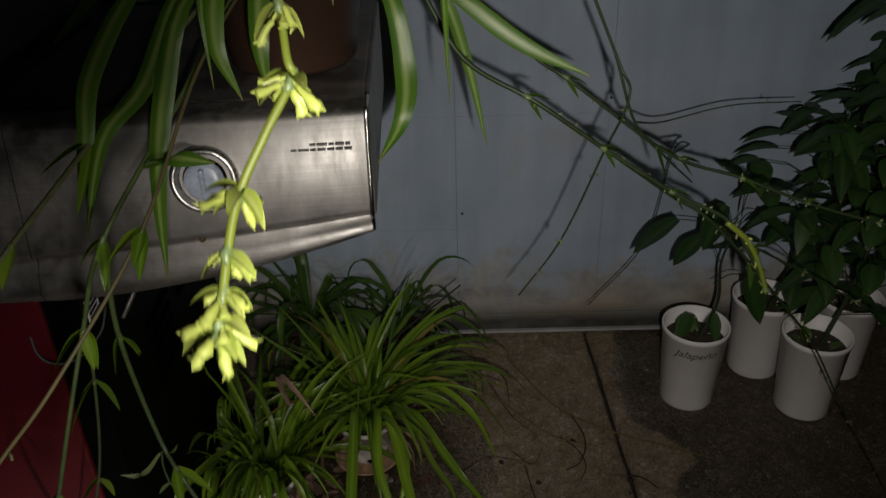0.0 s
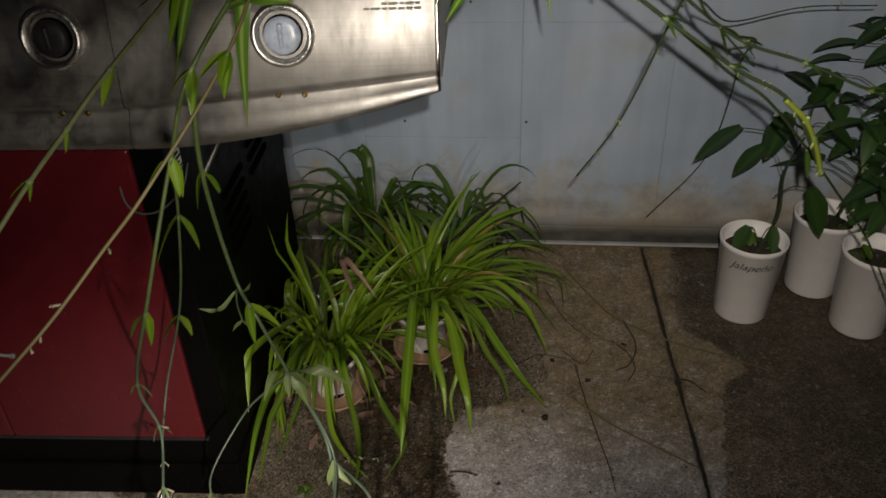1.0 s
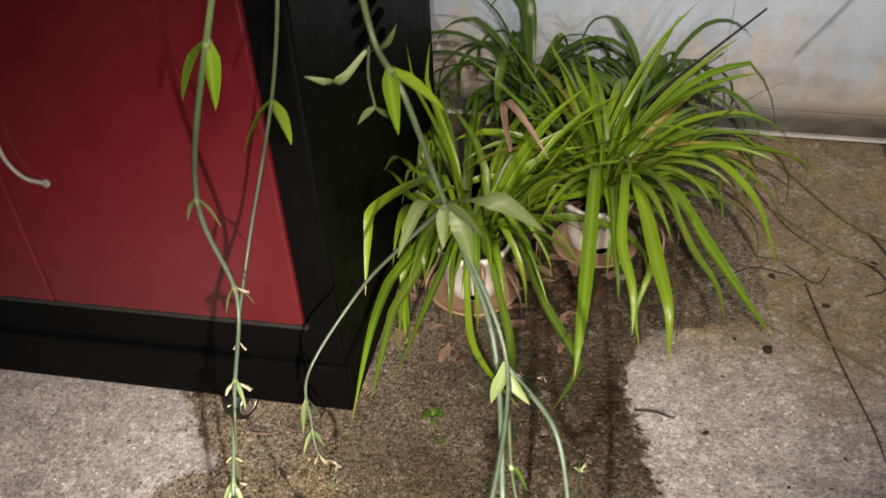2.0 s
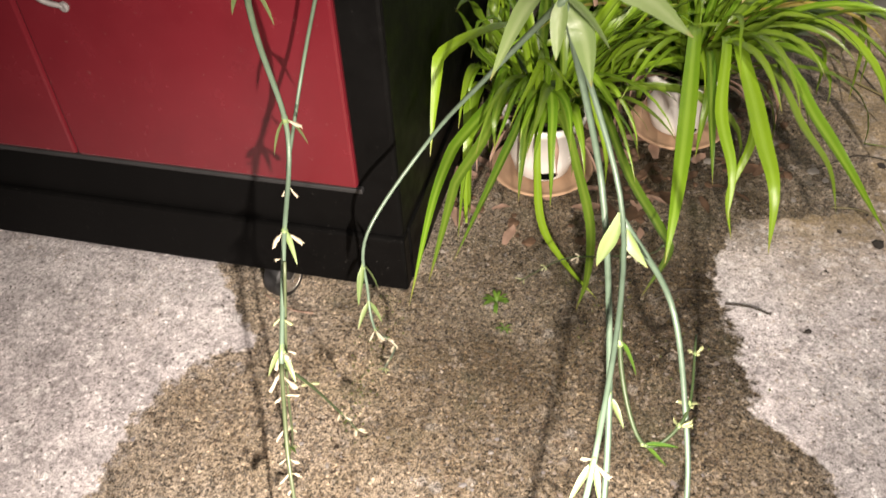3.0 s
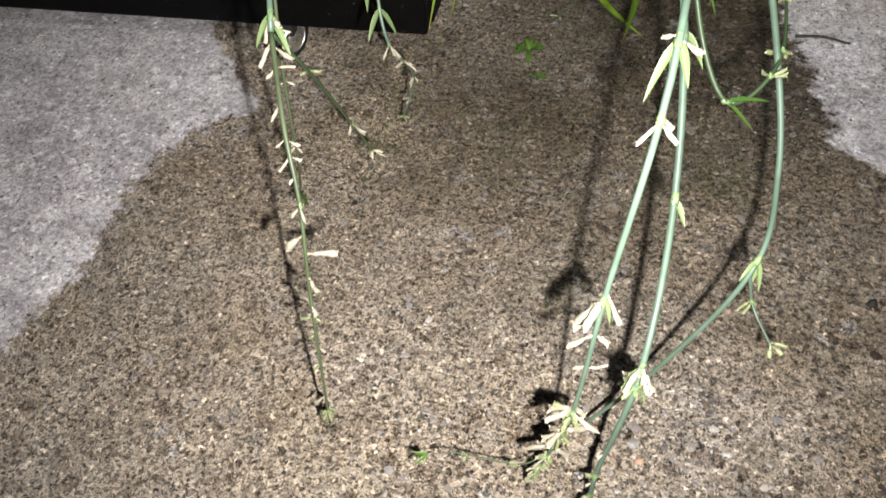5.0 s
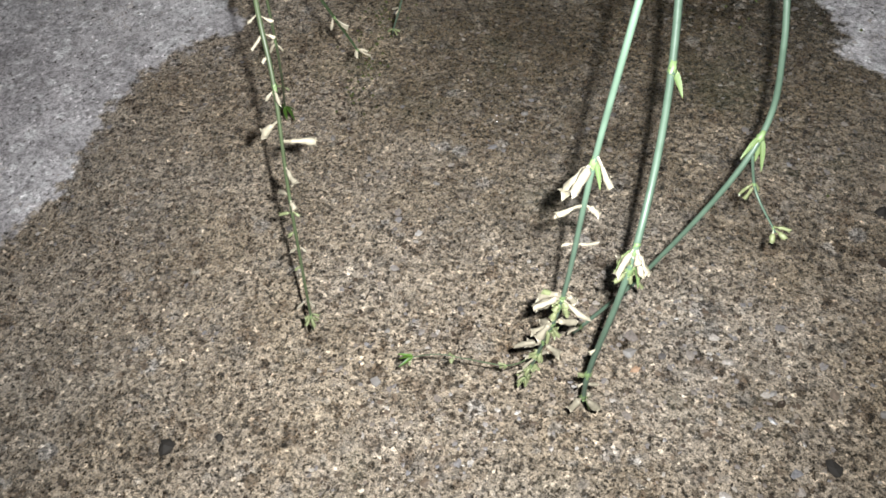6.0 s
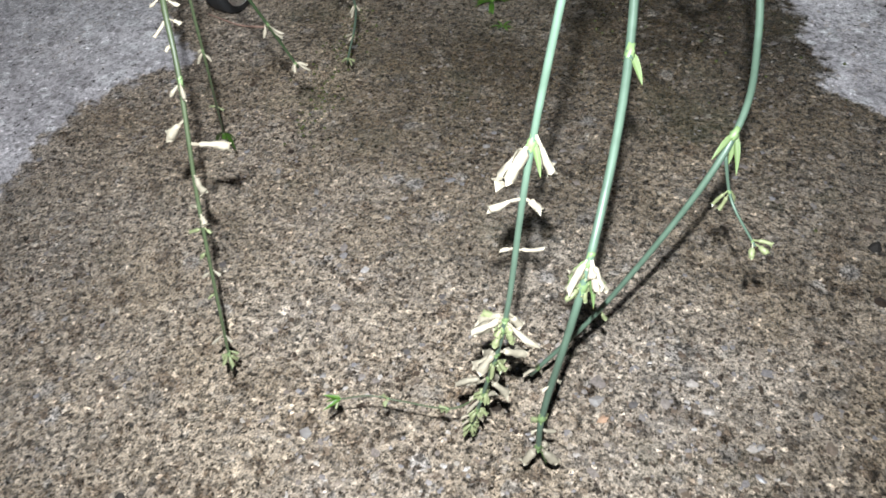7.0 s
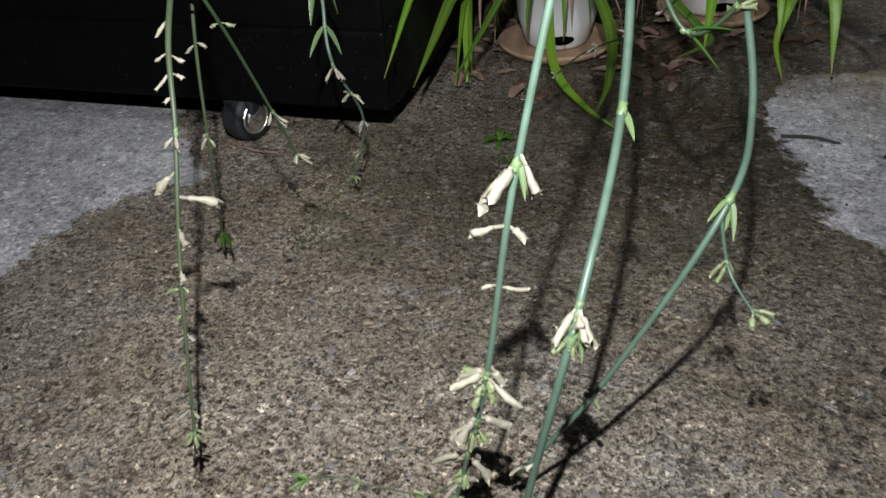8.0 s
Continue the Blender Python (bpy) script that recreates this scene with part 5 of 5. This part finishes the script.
# the shoot that leans over to the grill's foot
runner(shelf_plant, here((-0.151, 0.769, 0.436), (-0.215, 0.825, 0.345), (-0.267, 0.850, 0.271), (-0.298, 0.795, 0.215), (-0.297, 0.782, 0.165), (-0.289, 0.772, 0.134), (-0.289, 0.800, 0.084), (-0.312, 0.811, 0.025)), 0.0024, 0.0009, "stem",
       ((0.50, 0, 0, 2, 0.030), (0.62, 0, 0, 2, 0.022), (0.72, 4, 0.010, 0, 0), (0.80, 4, 0.010, 0, 0), (0.86, 3, 0.009, 0, 0), (0.93, 3, 0.008, 0, 0), (0.99, 3, 0.006, 0, 0)), 123)
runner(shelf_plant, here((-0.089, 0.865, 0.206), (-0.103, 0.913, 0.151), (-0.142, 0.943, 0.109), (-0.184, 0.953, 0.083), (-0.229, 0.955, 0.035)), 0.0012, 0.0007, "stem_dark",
       ((0.35, 3, 0.009, 0, 0), (0.5, 3, 0.009, 0, 0), (0.68, 5, 0.010, 0, 0), (0.85, 3, 0.007, 0, 0), (0.97, 2, 0.006, 0, 0)), 125)
# the shoot nearest to the eye at first, with bright yellow-green flowers
runner(shelf_plant, here((-0.06, 1.05, 0.96), (0.02, 0.75, 1.14), (0.090, 0.45, 1.145), (0.112, 0.345, 1.098), (0.117, 0.326, 1.075), (0.118, 0.324, 1.071), (0.115, 0.320, 1.065), (0.112, 0.317, 1.059), (0.1108, 0.3135, 1.0535), (0.1100, 0.3062, 1.0430)), 0.0006, 0.0008, "stem_yellow",
       ((0.42, 3, 0.0042, 4, 0.0048), (0.556, 4, 0.0046, 4, 0.0054), (0.570, 2, 0.0042, 2, 0.0050), (0.790, 4, 0.0046, 4, 0.0056), (0.805, 1, 0.004, 2, 0.0045), (0.915, 3, 0.0044, 3, 0.0050), (0.945, 4, 0.0042, 3, 0.0048), (0.975, 5, 0.0046, 5, 0.0054), (0.992, 6, 0.0046, 6, 0.0054)), 127, "bright yellow-green runner tip with closed flowers", "bloom_yellow")
# shoots that arch away over the pepper plants, with small spiky buds at their joints
SPIKES = tuple((0.30 + 0.043 * k, 1 + k % 2, 0.0055, 0, 0) for k in range(16))
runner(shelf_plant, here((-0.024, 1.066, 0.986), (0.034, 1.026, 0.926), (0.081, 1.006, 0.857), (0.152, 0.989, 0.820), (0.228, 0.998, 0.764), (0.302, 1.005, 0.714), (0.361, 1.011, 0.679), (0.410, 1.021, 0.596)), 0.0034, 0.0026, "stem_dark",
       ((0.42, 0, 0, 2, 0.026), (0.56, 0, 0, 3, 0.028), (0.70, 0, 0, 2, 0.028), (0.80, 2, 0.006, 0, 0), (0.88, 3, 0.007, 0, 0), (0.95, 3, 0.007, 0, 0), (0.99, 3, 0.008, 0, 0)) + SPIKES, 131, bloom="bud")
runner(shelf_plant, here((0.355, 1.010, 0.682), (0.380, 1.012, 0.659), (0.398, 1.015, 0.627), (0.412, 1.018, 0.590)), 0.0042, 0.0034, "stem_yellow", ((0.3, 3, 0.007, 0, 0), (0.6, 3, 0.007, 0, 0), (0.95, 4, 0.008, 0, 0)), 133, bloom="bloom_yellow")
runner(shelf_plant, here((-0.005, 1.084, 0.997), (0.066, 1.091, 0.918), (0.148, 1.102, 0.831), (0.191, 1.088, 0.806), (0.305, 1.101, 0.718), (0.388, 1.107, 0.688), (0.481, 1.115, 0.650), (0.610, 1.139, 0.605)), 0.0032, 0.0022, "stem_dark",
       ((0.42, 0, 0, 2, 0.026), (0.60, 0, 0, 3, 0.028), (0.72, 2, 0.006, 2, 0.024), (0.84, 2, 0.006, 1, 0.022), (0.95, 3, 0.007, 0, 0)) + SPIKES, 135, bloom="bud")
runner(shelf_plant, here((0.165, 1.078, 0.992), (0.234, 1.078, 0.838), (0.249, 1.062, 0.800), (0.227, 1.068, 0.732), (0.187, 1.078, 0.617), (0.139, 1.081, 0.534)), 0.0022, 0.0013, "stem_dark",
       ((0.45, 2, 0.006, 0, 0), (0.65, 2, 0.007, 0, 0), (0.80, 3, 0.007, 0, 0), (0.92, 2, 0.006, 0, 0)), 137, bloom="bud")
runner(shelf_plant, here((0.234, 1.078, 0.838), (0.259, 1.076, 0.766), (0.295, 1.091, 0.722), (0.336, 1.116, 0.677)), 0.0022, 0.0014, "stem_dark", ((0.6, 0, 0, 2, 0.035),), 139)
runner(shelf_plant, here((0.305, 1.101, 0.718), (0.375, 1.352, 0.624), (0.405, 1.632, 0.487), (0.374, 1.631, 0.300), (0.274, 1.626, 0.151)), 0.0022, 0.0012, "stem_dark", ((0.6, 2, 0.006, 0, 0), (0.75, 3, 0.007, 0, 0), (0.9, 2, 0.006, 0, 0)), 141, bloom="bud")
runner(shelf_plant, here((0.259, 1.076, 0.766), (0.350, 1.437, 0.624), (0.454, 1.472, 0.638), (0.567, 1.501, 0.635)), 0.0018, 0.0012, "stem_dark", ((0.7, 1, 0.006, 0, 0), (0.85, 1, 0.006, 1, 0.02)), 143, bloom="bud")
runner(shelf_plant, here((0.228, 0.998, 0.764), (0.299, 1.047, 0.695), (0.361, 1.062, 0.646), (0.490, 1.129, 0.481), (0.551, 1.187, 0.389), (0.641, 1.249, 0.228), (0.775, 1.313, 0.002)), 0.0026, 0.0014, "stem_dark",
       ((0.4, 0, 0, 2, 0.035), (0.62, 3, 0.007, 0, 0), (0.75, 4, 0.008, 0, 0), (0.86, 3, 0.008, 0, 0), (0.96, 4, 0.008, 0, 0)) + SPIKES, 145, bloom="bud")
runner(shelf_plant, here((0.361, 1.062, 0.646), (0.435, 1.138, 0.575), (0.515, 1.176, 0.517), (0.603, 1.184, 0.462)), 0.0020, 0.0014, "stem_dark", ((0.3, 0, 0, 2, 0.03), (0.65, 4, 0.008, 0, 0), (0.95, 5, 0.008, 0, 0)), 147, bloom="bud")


# ---- small things on the ground ----
def chip(name, place, size, material, label, category, seed, flat=0.5):
    rnd = random.Random(seed)
    bm = bmesh.new()
    bmesh.ops.create_icosphere(bm, subdivisions=1, radius=1.0)
    for v in bm.verts:
        v.co *= rnd.uniform(0.65, 1.2)
        v.co = Vector((v.co.x * size * rnd.uniform(0.9, 1.1), v.co.y * size * 0.75, max(v.co.z, -0.55) * size * flat))
    low = min(v.co.z for v in bm.verts)
    for v in bm.verts:
        v.co.z -= low
    ob = part(name, bm, material)
    ob.matrix_world = pose(*place, 0, 0, rnd.uniform(0, 360))
    tagged(ob, label, category, "litter on the concrete")


def fallen_twig(points, r, label="thin dead runner lying on the concrete", material="twig"):
    bm = tube([Vector(p) - Vector(points[0]) for p in points], r, r * 0.6, 6, 5)
    ob = part("fallen_twig", bm, material)
    ob.matrix_world = pose(*points[0])
    tagged(ob, label, "twig", "litter on the concrete")


fallen_twig([(0.112, 1.631, 0.004), (0.167, 1.544, 0.006), (0.217, 1.479, 0.004), (0.278, 1.437, 0.006), (0.346, 1.409, 0.004), (0.428, 1.380, 0.008), (0.514, 1.356, 0.004)], 0.0022, "thin brown runner lying across the joint", "stem_brown")
fallen_twig([(0.145, 1.235, 0.004), (0.219, 1.176, 0.007), (0.291, 1.140, 0.004), (0.365, 1.102, 0.004)], 0.0022, "thin green runner lying on the concrete", "stem_brown")
fallen_twig([(0.241, 1.464, 0.004), (0.266, 1.394, 0.006), (0.256, 1.337, 0.004), (0.230, 1.314, 0.003)], 0.0018)
fallen_twig([(0.155, 1.319, 0.003), (0.170, 1.257, 0.005), (0.193, 1.177, 0.004), (0.224, 1.081, 0.003), (0.235, 1.034, 0.003)], 0.0013)
fallen_twig([(-0.030, 1.028, 0.003), (-0.007, 1.031, 0.004), (0.015, 1.028, 0.003)], 0.0015, "short dark twig on dry concrete")
fallen_twig([(-0.098, 1.011, 0.002), (-0.071, 1.035, 0.003), (-0.035, 1.044, 0.002)], 0.0010)
fallen_twig([(-0.422, 0.871, 0.003), (-0.446, 0.867, 0.004), (-0.483, 0.877, 0.003)], 0.0010, "thin pale twig under the grill's edge", "litter_pale")
fallen_twig([(0.064, 0.626, 0.002), (0.081, 0.608, 0.003), (0.106, 0.602, 0.002)], 0.0012)

for pts, r, mat in (
    (((0.040, 1.534, 0.004), (0.108, 1.484, 0.006), (0.160, 1.436, 0.004), (0.217, 1.392, 0.005), (0.307, 1.373, 0.004)), 0.0018, "stem_brown"),
    (((0.078, 1.547, 0.003), (0.127, 1.449, 0.005), (0.179, 1.398, 0.003)), 0.0011, "twig"),
    (((0.221, 1.397, 0.003), (0.250, 1.366, 0.006), (0.265, 1.327, 0.004), (0.253, 1.289, 0.003)), 0.0016, "twig"),
    (((0.041, 1.293, 0.003), (0.085, 1.334, 0.005), (0.138, 1.333, 0.003)), 0.0012, "twig"),
    (((0.129, 1.355, 0.003), (0.168, 1.323, 0.004), (0.186, 1.364, 0.003)), 0.0011, "twig"),
    (((0.336, 1.309, 0.003), (0.362, 1.303, 0.006), (0.389, 1.283, 0.003)), 0.0020, "twig"),
    (((0.061, 1.223, 0.003), (0.093, 1.226, 0.004), (0.132, 1.206, 0.003)), 0.0010, "stem_brown"),
):
    fallen_twig(pts, r, "thin dry runner lying on grimy concrete", mat)
for x, y, size, seed in ((0.181, 1.282, 0.008, 71), (0.112, 1.327, 0.007, 72), (0.244, 1.391, 0.007, 73), (0.342, 1.300, 0.008, 74), (0.111, 1.178, 0.007, 75)):
    chip("soil_crumb", (x, y, 0.0), size, "stone", "dark clump of soil on the concrete", "litter", seed, 0.4)

stick = part("plant_stick", tube([(-0.150, 1.500, 0.09), (-0.064, 1.439, 0.217), (0.039, 1.366, 0.359)], 0.003, 0.0014), "twig")
tagged(stick, "thin dark stick standing among the potted plants", "stick")


chip("stone_chip", (-0.306, 0.463, 0.000), 0.0065, "stone", "dark angular stone chip on damp concrete", "stone", 1)
chip("stone_chip", (-0.280, 0.479, 0.000), 0.0035, "stone", "small dark stone chip on damp concrete", "stone", 2)
chip("stone_chip", (0.111, 1.173, 0.000), 0.009, "stone", "small dark crumb on dry concrete", "stone", 3)
chip("stone_chip", (0.043, 0.571, 0.000), 0.006, "stone", "dark stone chip on damp concrete", "stone", 4, 0.3)
chip("stone_chip", (0.052, 0.755, 0.000), 0.005, "stone", "small dark crumb on damp concrete", "stone", 5)
rp = random.Random(12)
for x, y, s in ((0.037, 1.290, 0.013), (-0.084, 1.269, 0.010), (-0.107, 1.267, 0.007), (0.052, 1.275, 0.007), (0.020, 1.225, 0.006)):
    chip("paint_flake", (x, y, 0.0), s * 0.8, "pale_stone", "pale paint flake lying beside the pots", "flake", int(x * 9e3) + 40, 0.15)
chip("stone_chip", (0.051, 1.019, 0.000), 0.005, "stone", "small dark crumb on dry concrete", "stone", 8)
chip("clay_crumb", (-0.067, 0.596, 0.000), 0.0035, "terracotta", "small reddish clay crumb on damp concrete", "crumb", 9)
for x, y, s in ((-0.232, 0.697, 0.0055), (-0.194, 0.780, 0.006), (-0.208, 0.541, 0.0065), (0.065, 0.612, 0.006), (0.008, 0.606, 0.0045), (-0.288, 0.705, 0.005), (-0.216, 0.576, 0.004), (-0.073, 0.606, 0.0075), (-0.324, 0.717, 0.005), (-0.385, 0.563, 0.004), (-0.249, 0.731, 0.005), (-0.141, 0.754, 0.004)):
    chip("pebble", (x, y, -0.001), s * 0.66, "pale_stone", "pale pebble set in damp concrete", "pebble", int(s * 1e5), 0.35)
for i in range(110):
    a = rp.uniform(0, 6.28)
    r = rp.uniform(0.072, 0.13)
    cx, cy = ((-0.272, 1.182), (-0.134, 1.328))[i % 2]
    chip("leaf_crumb", (cx + r * math.cos(a) + 0.02, cy + r * math.sin(a) - 0.02, 0.0), rp.uniform(0.004, 0.010), "litter", "dry brown leaf crumb beside the pots", "litter", 60 + i, 0.35)
for i in range(26):
    chip("soil_crumb", (rp.uniform(-0.4, 0.4), rp.uniform(0.85, 1.55), 0.0), rp.uniform(0.0018, 0.004), "stone", "tiny dark soil crumb on the concrete", "litter", 160 + i, 0.5)


def dead_leaf(x, y, length, turn, seed):
    rnd = random.Random(seed)
    line = [Vector((length * (t - 0.5), 0.1 * length * math.sin(3 * t + seed), 0.002 + 0.10 * length * t * (1 - t) + 0.002 * rnd.random())) for t in (0, 0.2, 0.4, 0.6, 0.8, 1.0)]
    ob = part("dead_leaf", blade(line, length * rnd.uniform(0.25, 0.55), 0.3, 0.45), "litter" if seed % 3 else "litter_pale")
    ob.matrix_world = pose(x, y, 0, 0, 0, turn)
    tagged(ob, "curled dry brown leaf lying beside the pots", "leaf", "litter on the concrete")


for i in range(84):
    a, r = rp.uniform(0, 6.28), rp.uniform(0.085, 0.16)
    cx, cy = ((-0.272, 1.172), (-0.138, 1.308), (-0.195, 1.240))[i % 3]
    dead_leaf(cx + r * math.cos(a), cy + r * math.sin(a) * 0.8, rp.uniform(0.018, 0.042), rp.uniform(0, 360), i)


for k, (x, y, length, turn) in enumerate(((-0.242, 1.145, 0.040, 70), (-0.222, 1.200, 0.044, 20), (-0.213, 1.238, 0.038, 110), (-0.228, 1.262, 0.036, 60), (-0.345, 1.176, 0.034, 140), (-0.172, 1.288, 0.040, 30), (-0.150, 1.268, 0.036, 95),
                                          (-0.318, 1.150, 0.030, 10), (-0.262, 1.140, 0.030, 160), (-0.205, 1.165, 0.028, 45), (-0.190, 1.250, 0.034, 130), (-0.095, 1.268, 0.026, 80))):
    dead_leaf(x, y, length, turn, 3 * k)


def weed(place, seed, size, count):
    rnd = random.Random(seed)
    plant = thing("weed", place, "small bright green weed sprouting from damp concrete", "weed")
    for i in range(count):
        az = i * 2.4 + rnd.uniform(-0.3, 0.3)
        d = Vector((math.cos(az), math.sin(az), rnd.uniform(0.3, 1.1))).normalized()
        line = [Vector((0, 0, 0.001)) + d * size * s + Vector((0, 0, -0.5 * size * s * s)) for s in (0, 0.2, 0.4, 0.6, 0.8, 1.0)]
        part("leaf", blade(line, size * rnd.uniform(0.12, 0.22), 0.3, 0.45), "weed", plant)


def moss():
    """Scattered specks of moss in the wet concrete's pits: too many to count."""
    rnd = random.Random(41)
    bm = bmesh.new()
    for k in range(190):
        t = rnd.random()
        if k % 3:
            x, y = -0.323 - 0.033 * t + rnd.gauss(0, 0.010), 0.747 + 0.171 * t + rnd.gauss(0, 0.008)
        else:
            x, y = -0.127 + rnd.gauss(0, 0.07), 0.971 + rnd.gauss(0, 0.06)
        r = rnd.uniform(0.0005, 0.0014)
        add_lathe(bm, [(r, -0.0005), (r * 0.8, r * 0.3), (r * 0.3, r * 0.5)], 6, (x, y, 0.0005))
    ob = part("moss", bm, "moss", smooth=True)
    tagged(ob, "yellow-green specks of moss on wet concrete", "moss", kind="stuff")


moss()
weed((-0.250, 0.953, 0.000), 2, 0.020, 14)
weed((-0.230, 0.920, 0.000), 3, 0.012, 6)

# a clear plastic cup half hidden behind the leaves
cup = part("clear_cup", lathe([(0.005, 0.0), (0.030, 0.0), (0.031, 0.003), (0.040, 0.115), (0.042, 0.117), (0.0415, 0.119), (0.039, 0.116), (0.030, 0.006), (0.005, 0.005)], 32), "glass", smooth=True)
cup.matrix_world = pose(-0.350, 1.352, 0.0)
cup.visible_shadow = False
tagged(cup, "clear plastic cup standing behind the spider plants", "cup")
